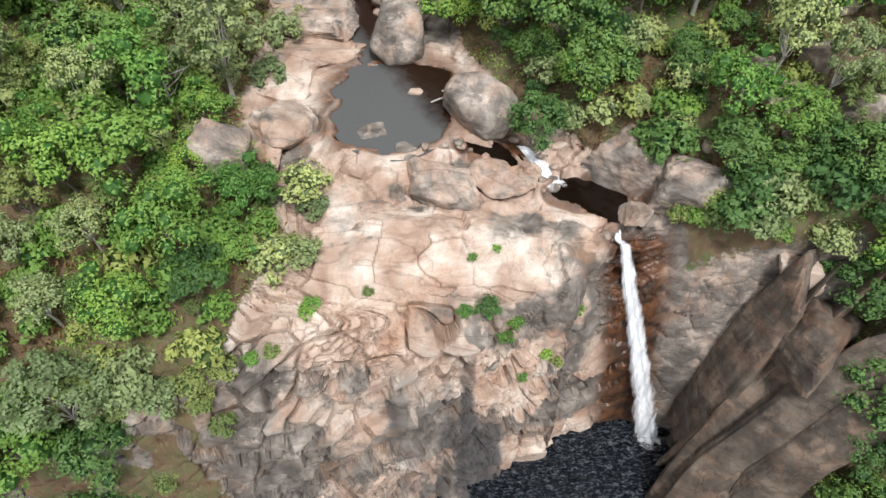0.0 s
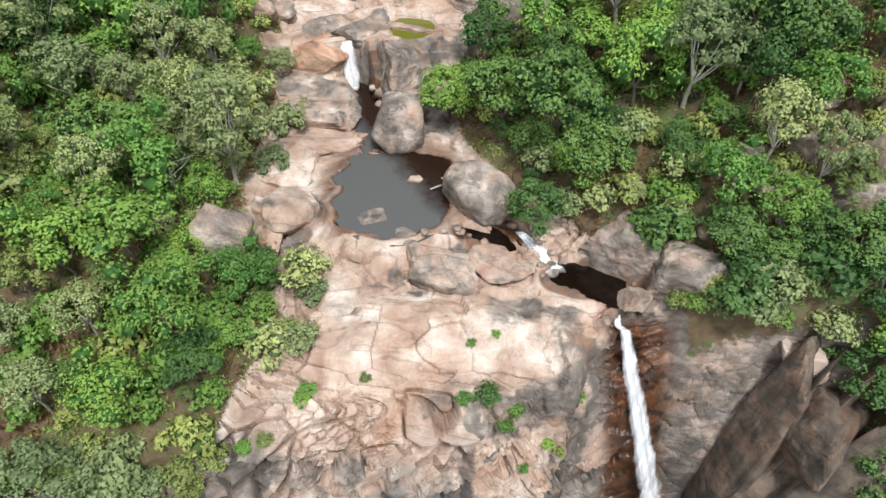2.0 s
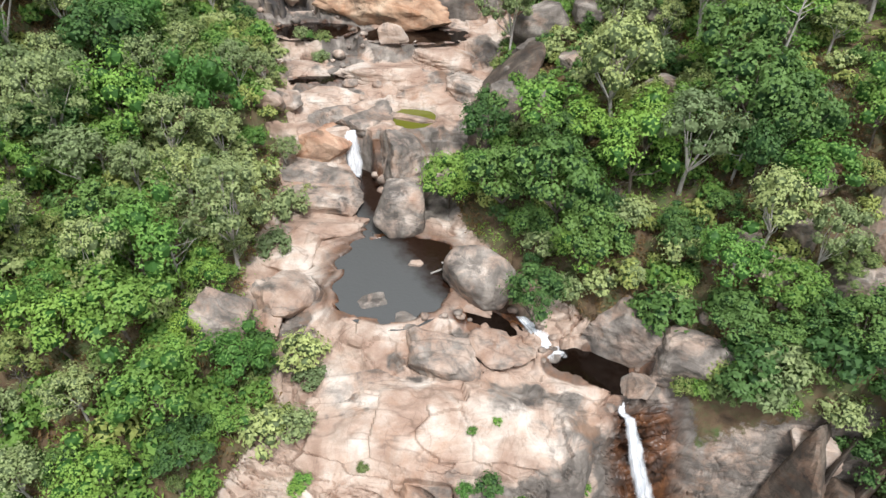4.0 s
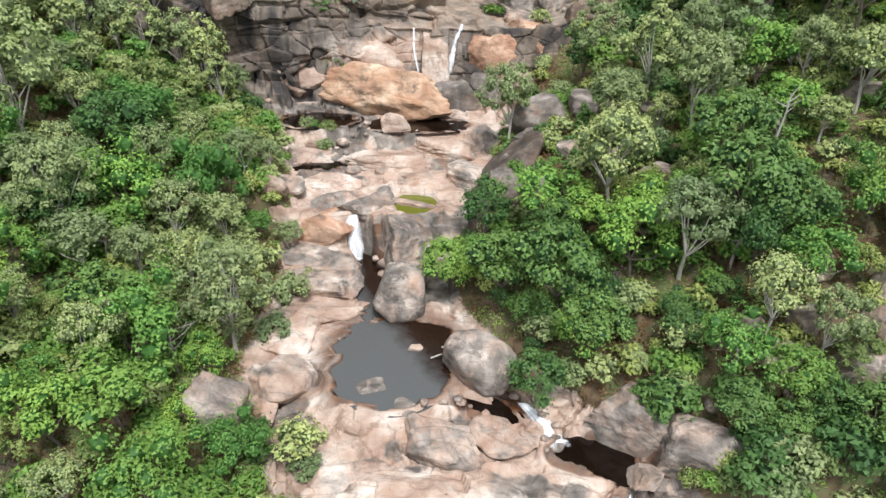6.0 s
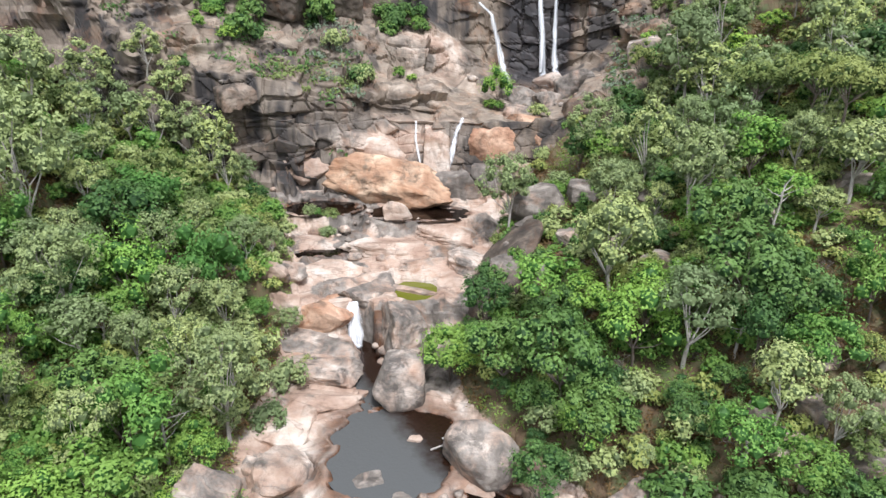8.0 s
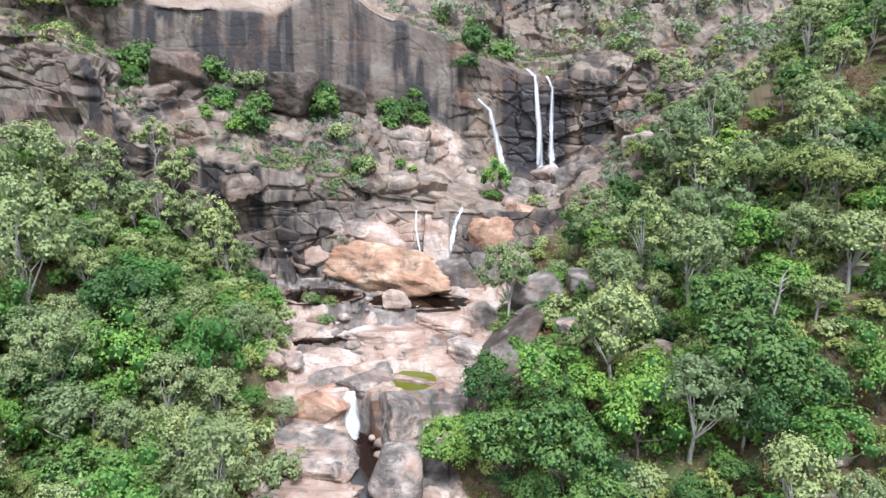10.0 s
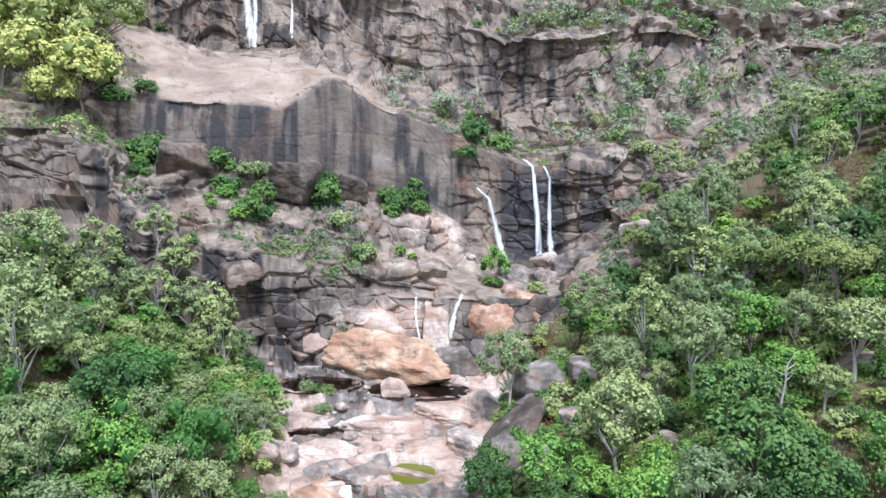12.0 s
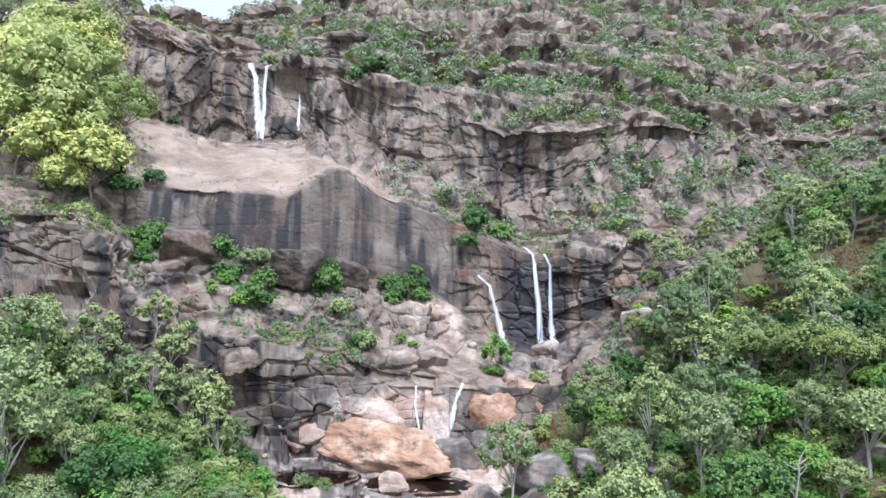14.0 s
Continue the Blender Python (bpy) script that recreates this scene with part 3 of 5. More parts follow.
# ================= the valley's end wall =================
def make_end_wall(cols=610):
    """Cliff bands, ledges, slabs and far ridge, swept along the fan of sections."""
    t = np.linspace(-1, 1, cols)
    a = 0.78 * t + 0.25 * t ** 5
    n = np.clip(np.searchsorted(FAN, a) - 1, 0, len(FAN) - 2)
    w = (a - FAN[n]) / (FAN[n + 1] - FAN[n])
    w = (w * w * (3 - 2 * w))[:, None]
    ky, kz = WALL_Y[n] * (1 - w) + WALL_Y[n + 1] * w, WALL_Z[n] * (1 - w) + WALL_Z[n + 1] * w
    ky, kz = np.concatenate([ky[:, :1] - 3, ky], 1).T, np.concatenate([kz[:, :1] - 9, kz], 1).T
    counts = (10, 72, 38, 38, 62, 46, 22, 58, 96, 44)
    seg = np.concatenate([np.full(c, k) for k, c in enumerate(counts)])
    part = np.concatenate([np.arange(c) / c for c in counts])[:, None]
    ys, zs = ky[seg] * (1 - part) + ky[seg + 1] * part, kz[seg] * (1 - part) + kz[seg + 1] * part
    lean = np.clip((ky[seg + 1] - ky[seg]) / np.maximum(kz[seg + 1] - kz[seg], 0.5), 0, 2.4)
    along = (seg[:, None] - 1 + part) + 0 * ys                 # 0 at the base, 3 to 4 the sheer slab, 4 to 5 the sloping shelf
    fan = a[None, :] + 0 * ys
    rows = len(seg)
    xs = fan * ys
    zero = 0 * xs
    falls = smooth(0, 6, np.abs(xs - 16)) * smooth(0, 4, np.abs(xs - 1.2)) * smooth(0, 9, np.abs(xs - 8.5))
    falls = np.where(along > 4.2, smooth(0, 8, np.abs(xs + 48)), falls)
    sheer = smooth(2.9, 3.1, along) * smooth(4.05, 3.95, along) * smooth(-0.52, -0.46, fan) * smooth(0.04, -0.02, fan)
    tan = smooth(3.95, 4.05, along) * smooth(5.4, 4.9, along) * smooth(-0.56, -0.48, fan) * smooth(-0.03, -0.10, fan)
    plain = np.maximum(sheer, tan)
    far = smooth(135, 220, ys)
    # stepped ledges
    for first, last, step, amount in ((1.25, 3.0, 6.0, 0.55), (7.0, 7.9, 12.0, 0.85), (7.9, 9.1, 20.0, 0.8)):
        h = zs / step + 1.1 * fbm(xs * 0.03, zs * 0.02, zero, 3, 41 + int(step))
        f = h - np.floor(h)
        inside = smooth(first - 0.1, first + 0.1, along) * smooth(last + 0.1, last - 0.1, along)
        ys = ys + (smooth(0.5, 1.0, f) - f) * step * lean * amount * inside * (0.3 + 0.7 * falls)
    jog = 3.2 * fbm(xs * 0.07, zs * 0.03, zero, 3, 21) + 0.8 * vnoise(xs * 0.3, zs * 0.08, zero, 22)
    ys = ys - jog * (0.25 + 0.75 * falls) * (1 - 0.75 * plain) * (1 + 1.5 * far)
    p = np.stack([xs, ys, zs], 2)
    nrm = np.cross(np.gradient(p, axis=1), np.gradient(p, axis=0))
    for _ in range(2):
        for axis in (0, 1):
            nrm = (np.roll(nrm, 1, axis) + np.roll(nrm, -1, axis) + np.roll(nrm, 2, axis) + np.roll(nrm, -2, axis) + nrm) / 5
    nrm /= np.linalg.norm(nrm, axis=2, keepdims=True) + 1e-9
    nrm = np.where((nrm[..., 1] > 0)[..., None] & (np.abs(nrm[..., 2]) < 0.5)[..., None], -nrm, nrm)
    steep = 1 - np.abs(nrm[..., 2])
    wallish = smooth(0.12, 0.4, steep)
    q = 1 / (1 + 0.9 * far)
    wx = 0.3 * fbm(xs * 0.15, ys * 0.15, zs * 0.15, 2, 73)
    huge, _ = facets(xs * q / 11 + wx, ys * q / 11, zs * q / 8, 63)
    big, joint = facets(xs * q / 4.2 + wx, ys * q / 4.2, zs * q / 2.6, 65)
    beds, bed_gap = blocks(xs * q, zs * (1 - 0.72 * far), 7.0, 8.0, 201)
    thin, thin_gap = blocks((xs + ys * 0.3) * q, zs * (1 - 0.72 * far), 3.0, 3.6, 211)
    flute = 1 - 2 * np.abs(fbm(xs * 0.2, zero, zs * 0.025, 3, 221))
    rough = fbm(xs * 0.8, ys * 0.8, zs * 0.8, 4, 71)
    broken = huge * 1.3 + big * 0.7 - 0.2 * smooth(0.10, 0.0, joint) + wallish * (beds * 1.1 - 0.4 * smooth(0.3, 0.0, bed_gap) + thin * 0.4 - 0.12 * smooth(0.22, 0.0, thin_gap))
    broken = broken * (1 + 0.3 * far) + far * wallish * 1.6 * flute
    push = (1 - 0.92 * sheer - 0.62 * tan) * broken * (0.45 + 0.55 * falls) + plain * 0.9 * fbm(xs * 0.1, ys * 0.06, zs * 0.05, 3, 223) + 0.12 * rough
    p = p + nrm * push[..., None]
    blotch = smooth(0.0, 0.22, fbm(xs * 0.16, ys * 0.16, zs * 0.16, 5, 81))
    recess = smooth(7, 4, np.abs(xs - 16)) * smooth(1.5, 2.5, along) * smooth(4.1, 3.9, along)
    soot = smooth(6.5, 4.5, np.abs(xs - 15.8)) * smooth(2.3, 2.8, along) * smooth(4.0, 3.8, along)
    soot = np.maximum(soot, 0.42 * sheer)                       # dark varnish on the sheer slab
    soot = np.maximum(soot, 0.30 * smooth(1.1, 0.9, along) * smooth(0.1, -0.1, fan))
    pale = np.exp(-((xs + 8) / 12) ** 2 - ((zs - 43.5) / 4) ** 2) * smooth(1.2, 0.9, along) + np.exp(-(xs / 8) ** 2 - ((zs - 57) / 5) ** 2) * smooth(3.2, 2.6, along)
    # the far term cuts the stain: distance haze put into the wall's colour
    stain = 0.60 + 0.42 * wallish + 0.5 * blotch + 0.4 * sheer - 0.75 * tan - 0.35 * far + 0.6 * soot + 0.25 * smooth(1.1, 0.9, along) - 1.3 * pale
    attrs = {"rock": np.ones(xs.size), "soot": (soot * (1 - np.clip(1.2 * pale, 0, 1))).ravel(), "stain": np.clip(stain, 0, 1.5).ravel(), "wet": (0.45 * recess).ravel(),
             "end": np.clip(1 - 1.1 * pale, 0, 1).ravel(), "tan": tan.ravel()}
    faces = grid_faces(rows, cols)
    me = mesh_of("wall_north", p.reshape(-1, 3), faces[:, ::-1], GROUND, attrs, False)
    tagged(new("wall_north", me), "grey-brown granite cliffs with ledges closing the valley", "cliff", kind="structure")
    return p.reshape(-1, 3), faces


ground_v, ground_f = make_terrain()
cliff_v, cliff_f = make_end_wall()
surface = BVHTree.FromPolygons(np.concatenate([ground_v, cliff_v]).tolist(), np.concatenate([ground_f, cliff_f + len(ground_v)]).tolist())


def on_ground(x, y):
    where = surface.ray_cast(Vector((x, y, 400)), Vector((0, 0, -1)))[0]
    return where.z if where else float(land(np.array([x]), np.array([y]))[0][0])


# ================= water =================
def make_pool(index, cx, cy, rx, ry, turn, level, material, label):
    c, q = math.cos(radians(turn)), math.sin(radians(turn))
    rings = [(0, 0, level)]
    faces = []
    n = 64
    for k in range(1, 7):
        for i in range(n):
            t = 2 * math.pi * i / n
            u, v = rx * 1.16 * k / 6 * math.cos(t), ry * 1.16 * k / 6 * math.sin(t)
            rings.append((cx + u * c - v * q, cy + u * q + v * c, level))
    rings[0] = (cx, cy, level)
    bm = bmesh.new()
    vs = [bm.verts.new(p) for p in rings]
    for i in range(n):
        bm.faces.new((vs[0], vs[1 + i], vs[1 + (i + 1) % n]))
        for k in range(5):
            a, b = 1 + k * n, 1 + (k + 1) * n
            bm.faces.new((vs[a + i], vs[b + i], vs[b + (i + 1) % n], vs[a + (i + 1) % n]))
    me = bpy.data.meshes.new("water")
    bm.to_mesh(me)
    bm.free()
    me.materials.append(material)
    return tagged(new(f"water_{index}", me), label, "water", kind="structure")


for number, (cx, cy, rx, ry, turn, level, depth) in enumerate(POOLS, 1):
    make_pool(number, cx, cy, rx, ry, turn, level, MIRROR_TONED_WATER if number in (1, 3, 7) else GREEN_WATER if number == 4 else POOL_WATER, "still brown-toned creek pool among granite")
make_pool(10, 9, 20, 15, 11, 0, 0.0, DARK_WATER, "dark rippled plunge pool below the fall")


def face_at(x, y, z, ahead=0.45):
    """The place on the rock face at that side and height, a little before it."""
    where = surface.ray_cast(Vector((x, y - 25, z)), Vector((0, 1, 0)))[0]
    return where.y - ahead if where and abs(where.y - y) < 14 else y


def make_fall(path, widths, label, seed, snap=True, veil=0.0):
    """A sheet of falling water along a path of places, with its width at each."""
    pts = np.array(path, float)
    steps = np.linspace(0, len(pts) - 1, 16 * (len(pts) - 1) + 1)
    mid = np.stack([np.interp(steps, range(len(pts)), pts[:, k]) for k in range(3)], 1)
    wide = np.interp(steps, range(len(pts)), widths)
    if snap:
        face = np.array([face_at(*m) for m in mid])
        low = np.minimum.accumulate(face)
        pad = np.pad(low, 3, mode="edge")
        mid[:, 1] = np.minimum(np.convolve(pad, np.ones(7) / 7, "valid"), low)
    root = tagged(new("waterfall"), label, "waterfall")

    def sheet(name, shift, share, lift, k0):
        cols = 11
        verts, thin = [], []
        for r, (m, w) in enumerate(zip(mid, wide)):
            t = r / (len(mid) - 1)
            for k in range(cols):
                u = k / (cols - 1) * 2 - 1
                wob = 0.03 * math.sin(r * 0.13 + k0 + u) + 0.012 * math.sin(r * 0.5 + k0 * 3 - u * 3)
                verts.append((m[0] + (shift + u * share + wob) * w * 0.62, m[1] - lift - 0.10 * w * (1 - u * u), m[2]))
                thin.append(abs(u) ** 1.6 * 1.15 + 0.22 * smooth(0.75, 1.0, t) + (0.35 if lift > 0.1 else 0.0) + veil)
        part_of = new(name, mesh_of(name, verts, grid_faces(len(mid), cols), FOAM, {"thin": thin}))
        part_of.parent = root

    sheet("sheet", 0.0, 1.0, 0.0, seed)
    sheet("strand", -0.35, 0.4, 0.14, seed + 2)
    sheet("strand", 0.30, 0.45, 0.18, seed + 5)
    # foam where it lands
    foot, w = mid[-1], wide[-1]
    verts, thin, n = [(foot[0], foot[1] - 0.2 * w, foot[2] + 0.14 * w)], [0.1], 24
    for ring in range(1, 5):
        for i in range(n):
            t = 2 * math.pi * i / n
            d = ring / 4 * w * (0.75 + 0.12 * math.sin(3 * t + seed))
            verts.append((foot[0] + d * math.cos(t), foot[1] - 0.2 * w + 0.75 * d * math.sin(t), foot[2] + 0.14 * w * (1 - ring / 4) ** 0.7 + 0.03))
            thin.append(0.15 + ring / 4 * 1.25)
    faces = [(0, 1 + i, 1 + (i + 1) % n) for i in range(n)]
    for ring in range(3):
        p, q = 1 + ring * n, 1 + (ring + 1) * n
        for i in range(n):
            j = (i + 1) % n
            faces += [(p + i, q + i, q + j), (p + i, q + j, p + j)]
    foam = new("foam", mesh_of("foam", verts, faces, FOAM, {"thin": thin}))
    foam.parent = root
    return root


make_fall([(14.0, 34.6, on_ground(14.0, 34.6) + 0.1), (14.1, 33.4, on_ground(14.1, 33.4) + 0.15), (14.3, 32.2, 24.4), (15.0, 30.9, 21.6), (17.7, 29.0, 12.0), (21.0, 26.8, -0.1)], [0.5, 0.7, 0.9, 1.3, 2.1, 3.2], "tall white fall dropping into the dark plunge pool", 1, False)
make_fall([(6.6, 40.9, on_ground(6.6, 40.9) + 0.2), (7.6, 39.9, on_ground(7.6, 39.9) + 0.25), (8.6, 39.0, on_ground(8.6, 39.0) + 0.25), (9.3, 38.2, 25.4)], [0.9, 1.5, 1.9, 2.2], "short white cascade between creek pools", 2, False)
make_fall([(-10.2, 65.2, 32.2), (-10.1, 64.6, 31.6), (-9.9, 63.6, 27.5)], [1.2, 1.7, 2.3], "small white fall between granite blocks", 3, False)
make_fall([(2.4, 97.6, 46.8), (1.4, 96.8, 45.0), (0.4, 95.2, 40.0)], [0.7, 0.9, 1.2], "narrow white fall over a pale rock step", 4, True, 0.22)
make_fall([(-4.6, 97.2, 46.5), (-4.6, 96.4, 44.0), (-3.8, 95.2, 40.2)], [0.3, 0.4, 0.5], "thin trickle over a pale rock step", 5, True, 0.22)
make_fall([(14.0, 119.4, 68.6), (15.3, 118.4, 67.0), (16.3, 117.3, 58.0), (17.0, 116.8, 49.6)], [0.7, 0.9, 1.3, 2.1], "tall white fall over a dark wet cliff", 6, True, 0.22)
make_fall([(17.3, 119.2, 67.2), (18.4, 118.2, 65.0), (18.6, 117.4, 57.0), (18.9, 116.9, 49.6)], [0.5, 0.8, 1.0, 1.8], "slim white fall over a dark wet cliff", 7, True, 0.22)
make_fall([(5.2, 113.2, 63.0), (7.5, 112.6, 61.0), (9.0, 112.2, 55.0), (10.6, 112.0, 48.8)], [0.8, 1.0, 1.3, 2.0], "white fall curving down beside a cliff", 8, True, 0.22)
make_fall([(-53.0, 167.5, 116.6), (-50.5, 166.5, 112.0), (-47.5, 163.5, 95.0)], [2.2, 1.8, 3.0], "high white fall on the upper cliff", 9, True, 0.22)
make_fall([(-47.4, 167.2, 116.6), (-47.8, 166.0, 110.0), (-46.8, 163.8, 95.0)], [1.3, 1.2, 1.8], "high narrow fall on the upper cliff", 10, True, 0.22)
make_fall([(-38.5, 165.5, 107.0), (-37.5, 164.5, 97.0)], [0.5, 1.4], "faint trickle on the upper cliff", 11, True, 0.22)


# ================= boulders =================
def make_boulder(name, label, place, size, turn=0, lean=0, seed=1, planes=14, stain=0.6, rust=None, category="boulder", sharp=24, ball=0.6, rugged=0.07):
    rng = np.random.default_rng(seed)
    bm = bmesh.new()
    bmesh.ops.create_icosphere(bm, subdivisions=5 if max(size) > 5.8 else 4 if max(size) > 2.2 else 2 if max(size) < 1.1 else 3, radius=1)
    v = np.array([p.co[:] for p in bm.verts])
    f = np.array([[q.index for q in t.verts] for t in bm.faces])
    bm.free()
    n = rng.normal(size=(planes, 3))
    n /= np.linalg.norm(n, axis=1, keepdims=True)
    n[:6] = np.array([(1, 0.1, 0.1), (-1, 0.15, 0), (0.1, 1, -0.1), (-0.1, -1, 0.2), (0.1, 0.15, 1), (0, 0, -1)]) + rng.normal(scale=0.18, size=(6, 3)) * 1.5
    n /= np.linalg.norm(n, axis=1, keepdims=True)
    d = rng.uniform(0.80, 1.05, planes)
    d[:6] = rng.uniform(0.72, 0.9, 6)
    reach = np.maximum(v @ n.T, 0.02) / d
    r = 1 / (np.sum(reach ** sharp, 1) + ball ** sharp) ** (1 / sharp)
    v = v * r[:, None]
    v = v * 1.12 + v * (rugged * fbm(v[:, 0] * 3 + seed, v[:, 1] * 3, v[:, 2] * 3, 4, seed))[:, None]
    v = v * np.array(size) / 2
    tone = np.clip(stain + 0.35 * fbm(v[:, 0] * 0.5, v[:, 1] * 0.5 + seed, v[:, 2] * 0.5, 3, seed), 0, 1)
    me = mesh_of(name, v, f, rust or GRANITE, {"stain": tone}, max(size) < 1.1)
    ob = new(name, me)
    ob.matrix_world = pose(*place, lean, lean * 0.6, turn)
    return tagged(ob, label, category)


def stand_between(foot, head, side, thick):
    """The pose of a slab whose face holds three places: its long axis from foot to head, its face towards side."""
    foot, head, side = Vector(foot), Vector(head), Vector(side)
    u = (head - foot).normalized()
    w = u.cross(side - foot).normalized()
    if w.z < 0:
        w = -w
    v = w.cross(u)
    across = (side - foot).dot(v)
    m = Matrix((u, v, w)).transposed().to_4x4()
    m.translation = (foot + head) / 2 + v * (across / 2) - w * (thick / 2)
    return m, ((head - foot).length * 1.08, abs(across) * 1.1, thick)


def make_slab(label, foot, head, side, thick, seed, stain, sharp=20):
    m, size = stand_between(foot, head, side, thick)
    ob = make_boulder("rock_slab", label, (0, 0, 0), size, 0, 0, seed, 12, stain, GREY_GRANITE, "rock", sharp, 0.72)
    ob.matrix_world = m
    return ob


make_slab("smooth sloping grey and tan granite slab above the plunge pool", (16.4, 19.5, -0.8), (29.2, 24.4, 21.5), (25.4, 15.6, 4.5), 6.0, 51, 0.75)
make_slab("narrow rib of grey granite between two dark cracks", (21.3, 25.3, -0.5), (26.4, 27.9, 24.2), (22.3, 24.6, 0.6), 2.6, 52, 0.75)
make_slab("long rib of brown granite beside a dark crack", (20.3, 23.6, -0.7), (28.0, 26.8, 22.8), (21.2, 22.8, 0.4), 2.4, 57, 0.6)


def sheet_on(foot, head, side, start, stop, near, wide, lift, seed, stain, label):
    """A thin sheet of granite lying on a sloping slab, over a share of its length and width."""
    foot, head, side = Vector(foot), Vector(head), Vector(side)
    u = head - foot
    w = u.cross(side - foot).normalized()
    w = -w if w.z < 0 else w
    v = (side - foot) - u * ((side - foot).dot(u) / u.length_squared)
    base = foot + v * near + w * lift
    make_slab(label, base + u * start, base + u * stop, base + u * start + v * (wide - near), 1.3, seed, stain)


BIG = ((16.4, 19.5, -0.8), (29.2, 24.4, 21.5), (25.4, 15.6, 4.5))
sheet_on(*BIG, 0.22, 1.0, 0.04, 0.36, 0.30, 58, 0.9, "grey sheet of granite peeling off a sloping slab")
sheet_on(*BIG, 0.45, 1.02, 0.42, 0.92, 0.45, 59, 0.7, "tan sheet of granite peeling off a sloping slab")
sheet_on(*BIG, 0.05, 0.50, 0.50, 0.98, 0.25, 60, 0.9, "grey sheet of granite peeling off a sloping slab")
make_slab("dark sloping rock slab above the green pool", (1.2, 62.5, 31.0), (3.2, 76.0, 34.5), (7.6, 64.0, 37.0), 3.0, 55, 0.9)
make_slab("tan granite buttress beside the tall fall", (21.0, 28.4, 1.0), (24.0, 29.6, 25.0), (27.5, 31.5, 18.0), 5.0, 53, 0.7)


def stone(place, size, turn, lean, seed, stain, label, rust=None):
    rounded, blocky = seed in (3, 5), seed in (8, 13, 14, 16, 17, 18, 21) or seed > 70
    make_boulder("boulder", label, place, size, turn, lean, seed, 13 if blocky else 14, stain, rust, sharp=16 if rounded else 28 if blocky else 26, ball=0.88 if rounded else 0.60 if blocky else 0.68, rugged=0.13 if blocky else 0.09)


RUSTY = make_rock("rusty_granite", (0.95, 0.74, 0.60), 0.75)
stone((-4.2, 53.8, 29.4), (5.4, 5.0, 5.3), 20, 8, 3, 0.75, "large rounded grey granite boulder beside the creek pool")
stone((3.0, 44.4, 28.2), (6.0, 4.6, 4.8), -30, 14, 5, 0.7, "tilted grey granite boulder at the pool's edge")
stone((-0.2, 36.6, 26.2), (5.4, 3.8, 2.8), -6, 6, 8, 0.55, "flat-topped angular pinkish granite block")
stone((-17.0, 36.5, 29.8), (5.0, 4.6, 5.0), 10, 10, 11, 0.6, "brown weathered boulder among the trees")
stone((-2.8, 57.6, 29.4), (3.2, 2.6, 2.6), 40, 5, 12, 0.45, "reddish boulder behind a larger grey one")
stone((16.2, 38.4, 27.2), (6.6, 4.2, 4.4), -35, 10, 13, 0.7, "long grey boulder above the creek")
stone((20.0, 34.6, 27.6), (7.0, 4.0, 4.6), -25, 6, 14, 0.6, "lichen-spotted granite boulder above the creek")
stone((15.4, 34.4, 25.6), (2.4, 2.0, 1.7), 15, 4, 15, 0.6, "small grey boulder at the creek's edge")
stone((-4.2, 62.6, 30.4), (4.6, 7.4, 5.2), 25, -6, 16, 0.6, "dark brown granite ridge beside the small fall")
stone((-13.4, 64.4, 30.6), (5.4, 3.6, 3.6), -6, 3, 17, 0.35, "rust-stained rectangular block beside the small fall", RUSTY)
stone((-17.2, 64.4, 31.4), (3.0, 3.0, 3.2), 5, -3, 18, 0.15, "pale cream rectangular block")
stone((-6.2, 82.8, 36.3), (3.6, 2.8, 2.6), 10, 6, 21, 0.3, "pale pointed boulder beside the dark pool")
stone((12.0, 79.0, 39.0), (7.0, 5.0, 6.0), 12, 5, 22, 0.95, "dark grey outcrop on the wooded slope")
stone((33.0, 105.5, 55.0), (9.5, 6.0, 8.0), 20, 12, 23, 0.6, "bare pinkish rock outcrop among the trees")
stone((18.2, 115.2, 49.8), (4.6, 3.6, 3.4), 20, 4, 24, 0.45, "pale boulder at the foot of the tall fall")
stone((11.5, 109.5, 48.4), (6.5, 4.6, 4.0), -15, 8, 25, 0.9, "dark wet boulder below the fall")
stone((16.5, 107.5, 47.6), (5.2, 4.0, 3.6), 25, -6, 26, 0.7, "grey boulder in the pile below the fall")
stone((12.6, 103.5, 45.8), (5.6, 4.2, 3.6), 5, 8, 27, 0.6, "brown boulder in the pile below the fall")
stone((20.5, 110.0, 50.0), (6.0, 5.0, 5.0), 35, 6, 28, 0.8, "grey boulder in the pile below the fall")
stone((-5.9, 42.2, 27.16), (2.9, 2.0, 0.7), 20, 1, 31, 0.8, "flat pale rock breaking the pool's surface")
stone((-2.9, 39.9, 27.16), (2.8, 2.2, 0.7), -30, 1, 32, 0.8, "flat pale rock breaking the pool's surface")
stone((-2.4, 47.4, 27.4), (1.4, 1.0, 0.6), 0, 2, 33, 0.3, "small brown rock in the pool")
stone((-3.6, 67.3, 32.5), (6.6, 1.1, 0.8), -14, 2, 36, 0.4, "low pale rib of rock across the green pool")
stone((34.0, 41.0, 37.6), (5.0, 4.0, 4.4), 20, 10, 34, 0.5, "pinkish rock outcrop on the wooded slope")
stone((37.5, 43.0, 39.0), (4.0, 4.0, 3.6), 50, 8, 35, 0.6, "grey rock outcrop on the wooded slope")
make_boulder("boulder", "brown-grey angular outcrop above the plunge pool", (28.6, 26.2, 20.4), (6.5, 5.0, 6.5), 30, 8, 61, 14, 0.7, GREY_GRANITE)
make_boulder("boulder", "pale broken rock at the head of a crack", (27.0, 29.6, 24.6), (3.0, 2.4, 2.6), 10, 8, 62, 14, 0.2)
OCHRE = make_rock("ochre_granite", (1.0, 0.84, 0.68), 0.45)
